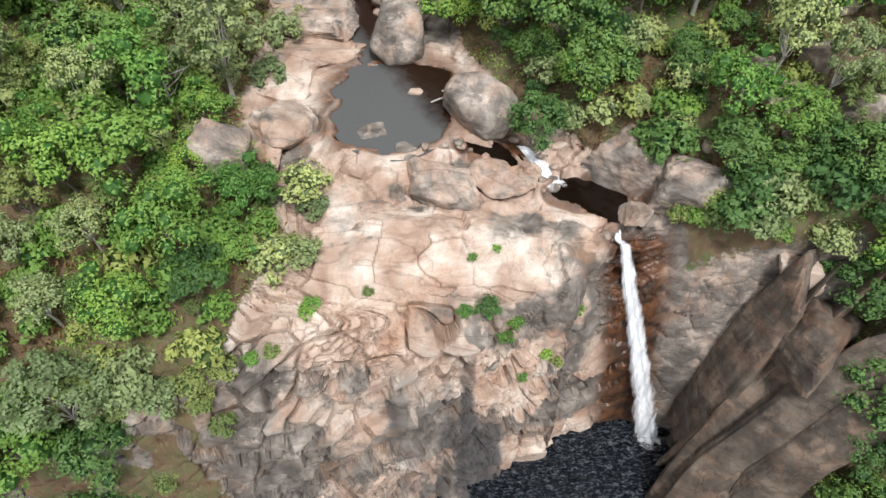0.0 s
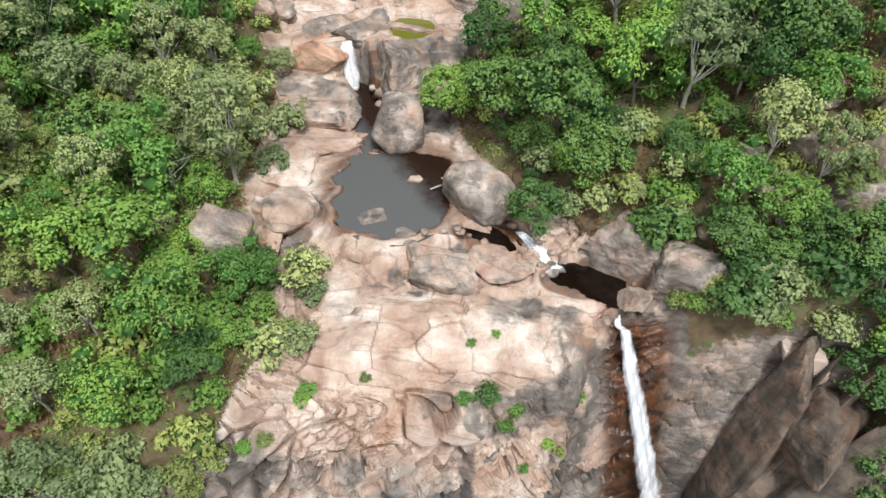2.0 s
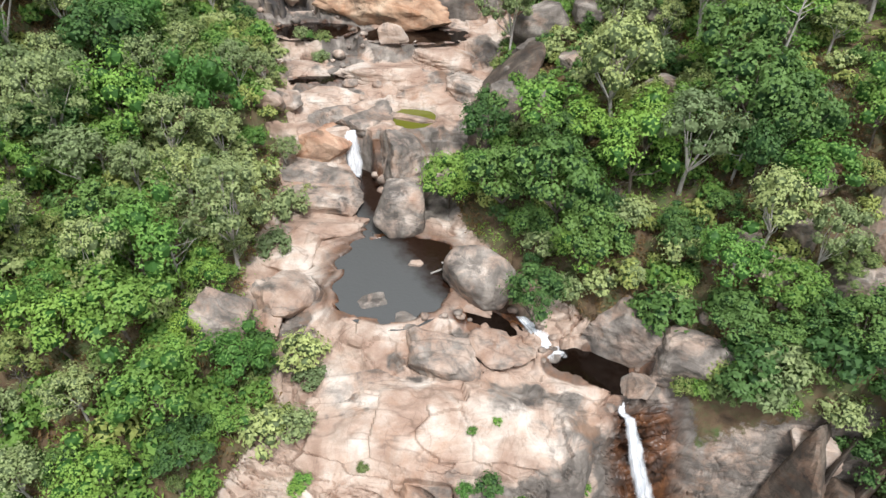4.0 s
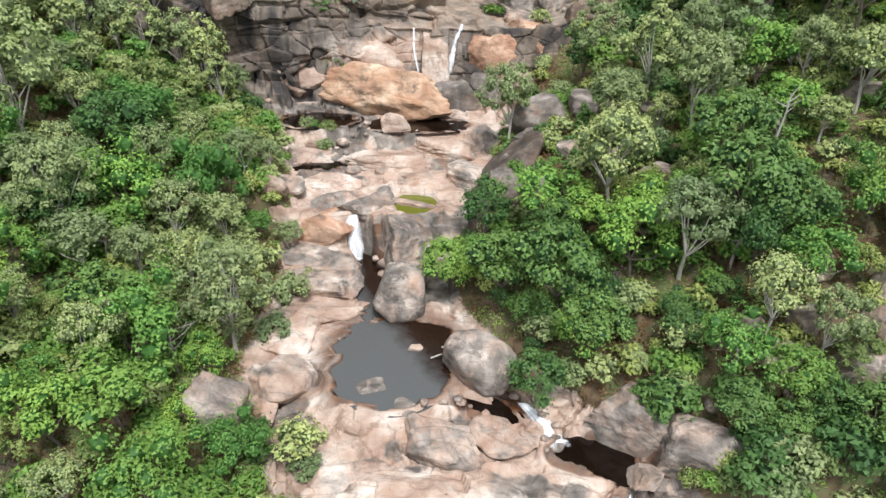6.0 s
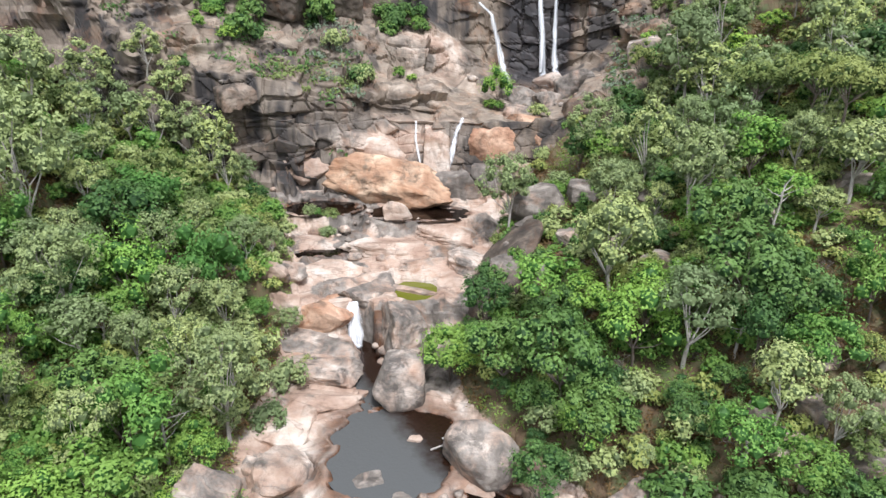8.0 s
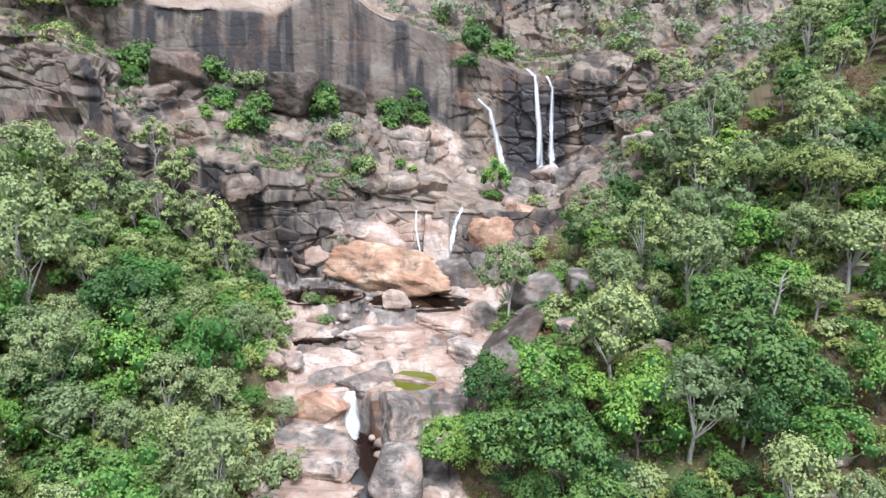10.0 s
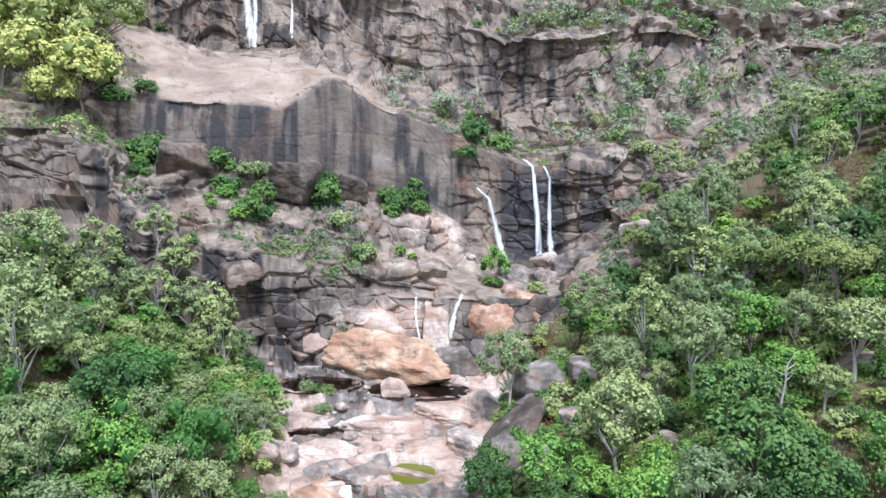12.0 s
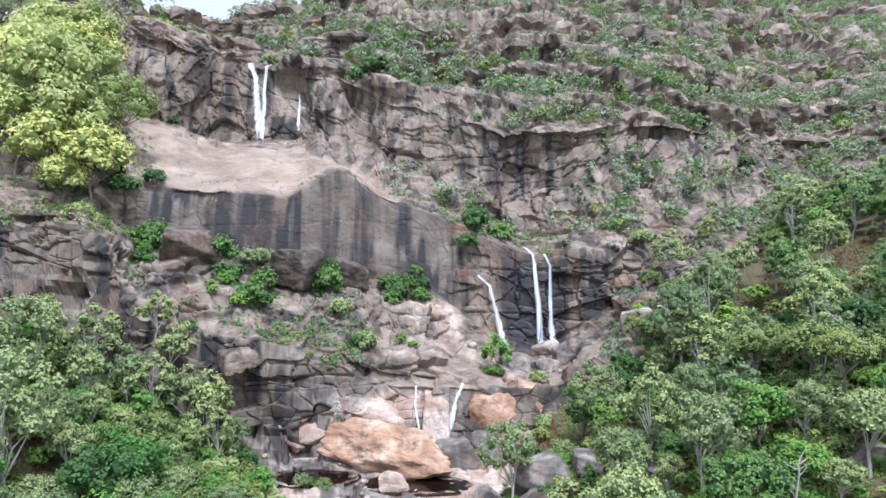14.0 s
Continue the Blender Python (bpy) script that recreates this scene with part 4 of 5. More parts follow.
make_boulder("rock_block", "huge orange and cream granite block behind the dark pools", (-7.6, 91.4, 38.0), (17.5, 8.0, 7.4), -6, 13, 47, 16, 0.35, OCHRE, "rock", 30, 0.58, 0.18)
stone((-1.6, 96.4, 42.2), (4.2, 4.6, 7.2), 4, -6, 71, 0.1, "pink granite buttress between two small falls")
stone((-12.5, 96.0, 41.6), (15.0, 6.0, 7.6), -8, 12, 72, 0.1, "pale smooth granite step below the cliff")
stone((7.4, 98.2, 42.6), (6.4, 5.0, 6.6), 8, -4, 73, 0.3, "orange-brown granite step beside the small fall", RUSTY)
stone((12.6, 99.4, 43.6), (5.6, 4.6, 5.6), -10, 5, 74, 0.4, "brown granite step below the boulder pile", RUSTY)
stone((-21.5, 94.0, 40.4), (8.0, 5.0, 5.0), 12, 10, 75, 0.2, "pale granite slab at the cliff's foot")
stone((9.6, 93.4, 40.0), (6.0, 4.4, 3.2), -16, 4, 76, 0.35, "flat brown granite slab beside the creek")


def slab_on(x, y, size, turn, lean, seed, stain, label):
    """A broad flat slab bedded in the creek's floor."""
    stone((x, y, on_ground(x, y) - 0.12 * size[2]), size, turn, lean, seed, stain, label)


slab_on(-14.1, 61.4, (9.0, 5.4, 1.9), -8, 3, 81, 0.6, "broad grey water-worn granite slab in the creek bed")
slab_on(-12.6, 56.9, (7.6, 4.6, 1.7), -12, 3, 82, 0.5, "grey and tan granite slab in the creek bed")
slab_on(-11.6, 52.9, (8.6, 3.4, 1.8), 9, 2, 83, 0.2, "long pink granite ledge reaching into the pool")
slab_on(-14.3, 48.6, (5.6, 5.2, 2.4), -20, 5, 84, 0.15, "pink jointed granite slab beside the pool")
slab_on(-13.4, 43.6, (5.4, 4.6, 2.6), 14, 6, 85, 0.35, "brown-pink granite slab beside the pool")
slab_on(-13.4, 71.3, (8.6, 4.0, 2.6), 6, 4, 86, 0.15, "rounded tan granite step in the upper creek")
slab_on(-7.0, 77.4, (11.0, 5.0, 2.2), 12, 4, 87, 0.1, "broad tan granite slab in the upper creek")
slab_on(0.6, 80.6, (8.0, 6.0, 2.4), -14, 4, 88, 0.2, "broad tan granite slab in the upper creek")
slab_on(-2.9, 72.9, (6.0, 3.2, 1.9), 16, 3, 89, 0.45, "grey granite slab above the green pool")
slab_on(-8.4, 67.0, (5.6, 3.8, 2.2), 18, 5, 90, 0.65, "dark grey granite slab beside the green pool")
slab_on(-17.4, 78.4, (6.0, 3.2, 1.8), -8, 3, 91, 0.4, "grey granite slab beside the upper creek")
slab_on(-18.4, 68.6, (5.0, 3.2, 2.4), 5, 3, 92, 0.35, "brown granite step beside the upper creek")
slab_on(3.6, 72.0, (6.4, 5.0, 2.0), -24, 6, 93, 0.4, "grey granite slab beside the upper creek")
slab_on(-6.8, 34.2, (6.4, 2.6, 1.5), 24, 4, 94, 0.5, "grey-veined granite slab on the cliff's brow")
slab_on(4.4, 38.2, (5.4, 3.0, 1.3), -10, 3, 95, 0.4, "grey granite slab beside the cascade")
slab_on(2.4, 42.0, (5.0, 1.8, 1.1), -28, 3, 96, 0.3, "long pink granite ledge beside the pool")
make_boulder("boulder", "dark wet boulder beside the huge orange block", (1.4, 91.4, 38.0), (7.0, 4.5, 4.6), 8, 6, 44, 14, 1.0)
make_boulder("boulder", "dark grey boulder beside the huge orange block", (6.2, 92.0, 39.0), (6.0, 4.5, 4.6), -12, 6, 45, 14, 0.9)


# ================= trees =================
def tube(path, radii, sides=6):
    verts, faces = [], []
    for k, (p, r) in enumerate(zip(path, radii)):
        ahead = (Vector(path[min(k + 1, len(path) - 1)]) - Vector(path[max(k - 1, 0)])).normalized()
        u = ahead.orthogonal().normalized()
        w = ahead.cross(u)
        for i in range(sides):
            t = 2 * math.pi * i / sides
            verts.append(Vector(p) + u * (r * math.cos(t)) + w * (r * math.sin(t)))
    for k in range(len(path) - 1):
        for i in range(sides):
            j = (i + 1) % sides
            faces.append((k * sides + i, k * sides + j, (k + 1) * sides + j, (k + 1) * sides + i))
    return verts, faces


def leaves(centres, outward, rng, length, width, flat=0.35, loose=0.55):
    """One three-cornered leaf spray at each centre, facing about outward."""
    n = len(centres)
    nrm = outward + rng.normal(scale=loose, size=(n, 3)) + np.array([0, 0, flat])
    nrm /= np.linalg.norm(nrm, axis=1, keepdims=True)
    u = np.cross(nrm, rng.normal(size=(n, 3)))
    u /= np.linalg.norm(u, axis=1, keepdims=True)
    w = np.cross(nrm, u)
    size = rng.uniform(0.6, 1.3, (n, 1))
    a, b = u * length * size / 2, w * width * size / 2
    verts = np.stack([centres - a + b, centres + a, centres - a * 0.6 - b], 1).reshape(-1, 3)
    return verts, np.arange(3 * n).reshape(n, 3)


def ball_of():
    bm = bmesh.new()
    bmesh.ops.create_icosphere(bm, subdivisions=1, radius=1)
    v, f = np.array([p.co[:] for p in bm.verts]), np.array([[q.index for q in t.verts] for t in bm.faces])
    bm.free()
    return v, f


BALL_V, BALL_F = ball_of()


def crown_of(rng, radius, height, base, lobes, per, spread, leaf, shape, low=-0.45):
    """A crown of separate billows: each a shell of leaf sprays over an added dark core that paints the shade inside.
    Gives billow centres, corners, faces and tints.
    """
    i = np.arange(lobes) + 0.5
    kz = 1 - i / lobes * (1 - low)
    t = i * 2.39996 + shape + rng.normal(scale=0.35, size=lobes)
    flat = np.sqrt(np.maximum(0, 1 - kz * kz))
    k = np.stack([flat * np.cos(t), flat * np.sin(t), kz], 1)
    lump = 1 + 0.38 * vnoise(k[:, 0] * 1.4 + shape, k[:, 1] * 1.4, k[:, 2] * 1.4, 91)
    r = rng.uniform(0.55, 0.92, lobes) * lump
    centre = k * r[:, None] * np.array([radius, radius, height / 2]) + np.array([0, 0, base + height / 2])
    size = spread * rng.uniform(0.62, 1.25, lobes)
    o = rng.normal(size=(lobes, per, 3))
    o /= np.linalg.norm(o, axis=2, keepdims=True)
    o[..., 2] = np.where(o[..., 2] < -0.35, -o[..., 2], o[..., 2])
    knob = 1 + 0.30 * vnoise(o[..., 0] * 2.3 + i[:, None] * 3.7, o[..., 1] * 2.3, o[..., 2] * 2.3, 92)
    stray = np.where(rng.random((lobes, per)) < 0.10, rng.uniform(1.1, 1.4, (lobes, per)), rng.uniform(0.82, 1.06, (lobes, per)))
    pts = centre[:, None, :] + o * (size[:, None] * knob * stray)[..., None] * np.array([1, 1, 0.8])
    out = o + 0.3 * k[:, None, :]
    lv, lf = leaves(pts.reshape(-1, 3), out.reshape(-1, 3), rng, leaf, leaf * 0.72, 0.2, 0.38)
    tint = np.repeat(rng.uniform(0, 1, lobes), per * 3)
    # added balls that stand for the shade within each billow
    shade_core = centre[:, None, :] + BALL_V[None] * (size[:, None, None] * 0.60) * rng.uniform(0.8, 1.15, (lobes, len(BALL_V), 1)) * np.array([1, 1, 0.8]) - np.array([0, 0, 0.1 * spread])
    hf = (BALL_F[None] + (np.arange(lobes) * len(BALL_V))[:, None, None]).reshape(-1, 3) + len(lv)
    verts = np.concatenate([lv, shade_core.reshape(-1, 3)])
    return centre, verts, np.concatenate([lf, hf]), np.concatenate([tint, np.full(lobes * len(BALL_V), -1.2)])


def make_tree(name, label, kind, bark, seed, radius, height, tall, lobes, per, spread, leaf, limbs=8, low=-0.45):
    """Trunk with limbs, and a crown of leaf billows; its foot at the origin."""
    rng = np.random.default_rng(seed)
    base = tall - height
    centre, lv, lf, tint = crown_of(rng, radius, height, base, lobes, per, spread, leaf, seed * 1.3, low)
    root = tagged(new(name), label, "tree")
    lean = rng.normal(scale=0.25, size=2)
    fork = np.array([lean[0], lean[1], base + height * 0.05])
    verts, faces = tube([(0, 0, -1.2), (lean[0] * 0.3, lean[1] * 0.3, base * 0.5), fork], [0.05 * tall * 0.5, 0.036 * tall * 0.5, 0.028 * tall * 0.5], 7)
    for c in centre[rng.choice(len(centre), min(limbs, len(centre)), replace=False)]:
        bend = (fork + c) / 2 + rng.normal(scale=0.2, size=3)
        v2, f2 = tube([fork - (0, 0, 0.2), bend, c], [0.017 * tall * 0.5, 0.011 * tall * 0.5, 0.02], 5)
        faces += [tuple(i + len(verts) for i in q) for q in f2]
        verts += v2
    trunk = new("trunk", mesh_of("trunk", [tuple(v) for v in verts], faces, bark))
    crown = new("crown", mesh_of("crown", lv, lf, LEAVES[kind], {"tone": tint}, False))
    trunk.parent = crown.parent = root
    return root


KINDS = [  # name, leaf kind, bark, radius, crown height, height, billows, leaves each, billow size, leaf, label
    ("broadleaf_tree", "fresh", BARK, 2.6, 4.2, 5.4, 20, 78, 0.92, 0.27, "bright green broad-leaved tree with a dense rounded crown"),
    ("broadleaf_tree", "fresh", BARK, 2.0, 4.4, 5.4, 17, 76, 0.82, 0.27, "bright green broad-leaved tree with a dense rounded crown"),
    ("broadleaf_tree", "deep", BARK, 2.7, 4.6, 5.8, 22, 78, 0.92, 0.29, "dark green broad-leaved tree with a dense crown"),
    ("broadleaf_tree", "deep", BARK, 2.1, 4.4, 5.2, 17, 76, 0.82, 0.27, "dark green broad-leaved tree with a dense crown"),
    ("gum_tree", "pale", PALE_BARK, 2.3, 5.2, 6.8, 30, 56, 0.66, 0.23, "grey-green gum tree with a feathery open crown"),
    ("gum_tree", "pale", PALE_BARK, 1.9, 4.4, 6.0, 24, 58, 0.62, 0.23, "grey-green gum tree with a feathery open crown"),
    ("wattle_tree", "olive", BARK, 2.2, 3.6, 4.6, 22, 62, 0.66, 0.24, "yellow-green wattle tree with a loose crown"),
    ("wattle_tree", "olive", BARK, 1.8, 3.2, 4.0, 18, 62, 0.62, 0.24, "yellow-green wattle tree with a loose crown"),
    ("spreading_gum_tree", "olive", BARK, 3.4, 3.2, 8.2, 34, 74, 0.78, 0.27, "tall gum tree with dark forked trunk and spreading yellow-green crown"),
    ("broadleaf_tree", "sunny", BARK, 2.6, 4.4, 5.6, 24, 64, 0.82, 0.29, "yellow-green tree on the rocky shoulder, sunlight in its leaf colour"),
]
NEAR, MIDDLE, FAR_OFF = [], [], []
for number, (name, kind, bark, radius, height, tall, lobes, per, spread, leaf, label) in enumerate(KINDS):
    low = 0.0 if number == 8 else -0.45
    NEAR.append(make_tree(name, label, kind, bark, 100 + number, radius, height, tall, int(lobes * 1.35), int(per * 1.3), spread * 0.84, leaf * 0.82, 8, low))
    MIDDLE.append(make_tree(name, label, kind, bark, 200 + number, radius, height, tall, lobes, int(per * 1.18), spread, leaf * 0.88, 8, low))
    FAR_OFF.append(make_tree(name, label, kind, bark, 300 + number, radius, height, tall, lobes, int(per * 0.74), spread, leaf * 1.16, 8, low))
used = set()


def plant(family, number, place, scale, turn, stretch=1.0):
    proto = family[number]
    m = pose(*place, 0, 0, turn) @ Matrix.Diagonal((scale, scale, scale * stretch, 1))
    if proto in used:
        return copy_thing(proto, m)
    used.add(proto)
    proto.matrix_basis = m
    return proto


rng = np.random.default_rng(7)


def slope_at(x, y):
    e = 0.8
    zx = land(x + e, y)[0] - land(x - e, y)[0]
    zy = land(x, y + e)[0] - land(x, y - e)[0]
    return np.hypot(zx, zy) / (2 * e)


def scatter(count, x0, x1, y0, y1):
    x, y = rng.uniform(x0, x1, count), rng.uniform(y0, y1, count)
    seen = (np.abs(x) < 0.80 * np.hypot(y, 40 * smooth(90, 20, y)) + 6) & ~((y < 31) & (x > 9) & (x < 29.5))
    x, y = x[seen], y[seen]
    z, rock = land(x, y)
    return x, y, z, rock, slope_at(x, y)


def forest():
    x, y, z, rock, slope = scatter(26000, -95, 120, 12, 135)
    bare = fbm(x * 0.06, y * 0.06, x * 0, 3, 131)
    left = x < bed(y, 2)
    chance = np.where(left, 1.0, np.where(bare > -0.25 + 0.17 * smooth(58, 66, y), 0.9, 0.03)) * (rock < 0.25) * (slope < 1.5)
    margin = np.maximum(bed(y, 2) - x, x - bed(y, 3))
    open_ground = (y > 90) & (x < 0.27 * y) & (x > -20)
    ledges = (x < -6) & (y > 13) & (y < np.interp(x, LIP[:, 0], LIP[:, 1]) + 0.4)
    keep = ~ledges & (rng.random(len(x)) < chance) & (margin > np.where((x > 0) & (y < 57), 1.2, np.where((x > 0) & (y < 90), 8.5 + 4.5 * smooth(60, 64, y) * smooth(84, 78, y), 2.0 + 0.3 * smooth(40, 46, y) * smooth(84, 74, y)))) & ~open_ground
    kept = []
    for px, py, pz, l in zip(x[keep], y[keep], z[keep], left[keep]):
        front = smooth(50, 32, py)
        gap = (rng.uniform(2.5, 3.7) if l else rng.uniform(2.3, 3.6)) * (1 - 0.15 * front)
        gap *= 1 + 0.3 * max(0, (py - 60) / 60)
        if all((px - q[0]) ** 2 + (py - q[1]) ** 2 > gap * gap for q in kept):
            kept.append((px, py, pz, l))
    for px, py, pz, l in kept:
        pz = on_ground(px, py) if py > 80 else pz
        weights = [5, 4.5, 1.0, 1.0, 2.4, 2.6, 2.6, 2.0] if l and py < 48 else [3.4, 3.2, 0.6, 0.6, 4.6, 4.8, 2.6, 1.8] if l else ([3.0, 2.8, 3.4, 3.4, 1.0, 1.0, 1.4, 1.2] if py < 62 else [1.2, 1.2, 1.8, 1.8, 4.6, 4.6, 2.4, 2.0])
        k = rng.choice(8, p=np.array(weights) / sum(weights))
        far = math.hypot(px, py, EYE - pz)
        family = MIDDLE if far < 78 else FAR_OFF
        plant(family, k, (px, py, pz), rng.choice([0.7, 0.85, 1.0, 1.12, 1.3]) * rng.uniform(0.9, 1.1) * (1 - 0.15 * smooth(50, 32, py)) * (1 + 0.10 * smooth(70, 130, far)) * (0.62 + 0.38 * smooth(1.5, 7.0, max(bed(py, 2) - px, px - bed(py, 3)))), rng.uniform(0, 360), rng.uniform(0.85, 1.15))
    return kept


TREES = forest()


# ================= shrubs and undergrowth =================
def make_shrub(kind, seed, radius, height, clumps, per, leaf, label):
    gen = np.random.default_rng(seed)
    centre, lv, lf, tint = crown_of(gen, radius * 0.85, height, -height * 0.1, clumps, per, radius * 0.36, leaf * 0.85, seed, -0.2)
    root = tagged(new("shrub"), label, "shrub")
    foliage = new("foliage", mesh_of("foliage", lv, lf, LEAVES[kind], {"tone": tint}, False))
    verts, faces = [], []
    for c in centre[:5]:
        v2, f2 = tube([(0, 0, -0.4), tuple(c * 0.5), tuple(c)], [0.05, 0.035, 0.012], 4)
        faces += [tuple(i + len(verts) for i in q) for q in f2]
        verts += v2
    stem = new("stem", mesh_of("stem", [tuple(v) for v in verts], faces, BARK))
    foliage.parent = stem.parent = root
    return root


SHRUBS = [
    make_shrub("fresh", 401, 1.1, 1.5, 13, 44, 0.25, "bright green shrub rooted in a rock crack"),
    make_shrub("olive", 402, 1.2, 1.3, 13, 44, 0.24, "yellow-green shrub on stony ground"),
    make_shrub("pale", 403, 1.2, 1.7, 15, 40, 0.23, "grey-green shrub on stony ground"),
    make_shrub("deep", 404, 1.2, 1.6, 13, 44, 0.26, "dark green shrub on a rock ledge"),
]


def shrubs():
    # on the ledges of the end wall and the lower cliff
    x, y, z, rock, slope = scatter(5000, -110, 120, 84, 190)
    clump = fbm(x * 0.06, y * 0.06, z * 0.06, 3, 141)
    keep = (rock > 0.5) & (slope < 1.1) & (clump > 0.02) & (np.abs(x + 8) > 16 - 0.12 * (y - 84)) & (np.hypot(x - 14, y - 112) > 11) & ~((x / y > -0.5) & (x / y < -0.08) & (y > 112) & (y < 148))
    spots = [(a, b, c, 1.35) for a, b, c in zip(x[keep], y[keep], z[keep])][:25]
    # along the edges of the bare rock
    x, y, z, rock, slope = scatter(5000, -60, 60, 14, 95)
    keep = (rock < 0.6) & (rock > 0.02) & (slope < 2.5)
    spots += [(a, b, c, 0.75) for a, b, c in zip(x[keep], y[keep], z[keep])][:25]
    x, y, z, rock, slope = scatter(3000, 8, 45, 24, 62)
    keep = (rock < 0.5) & (slope < 2.5) & (x - bed(y, 3) < 12)
    spots += [(a, b, c, 0.95) for a, b, c in zip(x[keep], y[keep], z[keep])][:25]
    x, y, z, rock, slope = scatter(3000, 6, 34, 60, 88)
    keep = (rock < 0.4) & (slope < 2.5)
    spots += [(a, b, c, 0.9) for a, b, c in zip(x[keep], y[keep], z[keep])][:20]
    for a, b, c, big in spots:
        c = on_ground(a, b) if b > 80 else c
        k = rng.choice(4, p=[0.3, 0.25, 0.2, 0.25])
        plant(SHRUBS, k, (a, b, c), big * rng.uniform(0.6, 1.4), rng.uniform(0, 360))


shrubs()


def understory(count=1080):
    """Bushes that close the gaps between the trees on both sides of the creek, joined by the colour of their leaves."""
    x, y, z, rock, slope = scatter(9000, -62, 70, 16, 100)
    margin = np.maximum(bed(y, 2) - x, x - bed(y, 3))
    open_slope = (x > bed(y, 3)) & (fbm(x * 0.09, y * 0.09, x * 0, 3, 171) < -0.22)
    ledges = (x < -6) & (y < np.interp(x, LIP[:, 0], LIP[:, 1]) + 0.4) & (rng.random(len(x)) < 0.75)
    keep = (rock < 0.2) & (slope < 1.8) & (margin > 1.5) & ~open_slope & ~ledges
    trunks = np.array([(q[0], q[1]) for q in TREES])
    spots = []
    for px, py, pz in zip(x[keep], y[keep], z[keep]):
        if np.min(np.hypot(trunks[:, 0] - px, trunks[:, 1] - py)) > 1.25 and all((px - q[0]) ** 2 + (py - q[1]) ** 2 > 1.5 ** 2 for q in spots):
            spots.append((px, py, pz))
    heaps = [[] for _ in range(4)]
    for px, py, pz in spots[:count]:
        west = px < bed(py, 2)
        k = rng.choice(4, p=[0.46, 0.22, 0.22, 0.10] if west else [0.22, 0.30, 0.23, 0.25])
        heaps[k].append((px, py, pz, rng.uniform(0.9, 1.7) * (1 if west else 0.85), rng.uniform(0, 6.28), rng.uniform(0.8, 1.3), rng.random()))
    for k, kind, label in ((0, "fresh", "bright green bushes between the trees"), (1, "olive", "yellow-green bushes between the trees"), (2, "pale", "grey-green bushes between the trees"), (3, "deep", "dark green bushes between the trees")):
        gen = np.random.default_rng(450 + k)
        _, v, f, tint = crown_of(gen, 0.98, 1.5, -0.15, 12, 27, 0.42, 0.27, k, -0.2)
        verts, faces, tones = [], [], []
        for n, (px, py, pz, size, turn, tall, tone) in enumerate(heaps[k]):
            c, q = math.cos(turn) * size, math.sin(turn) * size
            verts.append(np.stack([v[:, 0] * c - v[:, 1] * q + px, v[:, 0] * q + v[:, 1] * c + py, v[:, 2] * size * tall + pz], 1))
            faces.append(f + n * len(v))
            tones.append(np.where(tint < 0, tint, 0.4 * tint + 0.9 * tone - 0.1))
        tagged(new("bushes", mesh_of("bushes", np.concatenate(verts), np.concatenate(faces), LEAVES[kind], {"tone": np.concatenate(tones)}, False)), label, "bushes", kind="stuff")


understory()


def undergrowth(name, count, x0, x1, y0, y1, kinds, leaf, label, limit=0.45):
    x, y, z, rock, slope = scatter(count, x0, x1, y0, y1)
    patch = fbm(x * 0.1, y * 0.1, x * 0, 3, 151)
    keep = (rock < limit) & (slope < 2.2)
    if not kinds[1]:
        keep &= patch > -0.12
    else:
        keep &= patch < 0.0
    p = np.stack([x, y, z], 1)[keep]
    tuft = 5
    gen = np.random.default_rng(len(p))
    pts = np.repeat(p, tuft, 0) + gen.normal(scale=(0.35, 0.35, 0.12), size=(len(p) * tuft, 3)) + (0, 0, 0.15)
    out = gen.normal(scale=0.6, size=pts.shape) + (0, 0, 0.3)
    lv, lf = leaves(pts, out, gen, leaf, leaf * 0.35, 0.1)
    return tagged(new(name, mesh_of(name, lv, lf, kinds[0], shade=False)), label, "undergrowth", kind="stuff")


DRY = make_leaf("dry_grass", (0.22, 0.12, 0.05), (0.44, 0.30, 0.13), (0.36, 0.20, 0.08))
undergrowth("undergrowth", 56000, -70, 75, 12, 110, (LEAVES["fresh"], False), 0.40, "low green undergrowth on the valley sides")
undergrowth("dry_grass", 62000, -60, 75, 14, 110, (DRY, True), 0.45, "dry brown grass and litter between the trees")


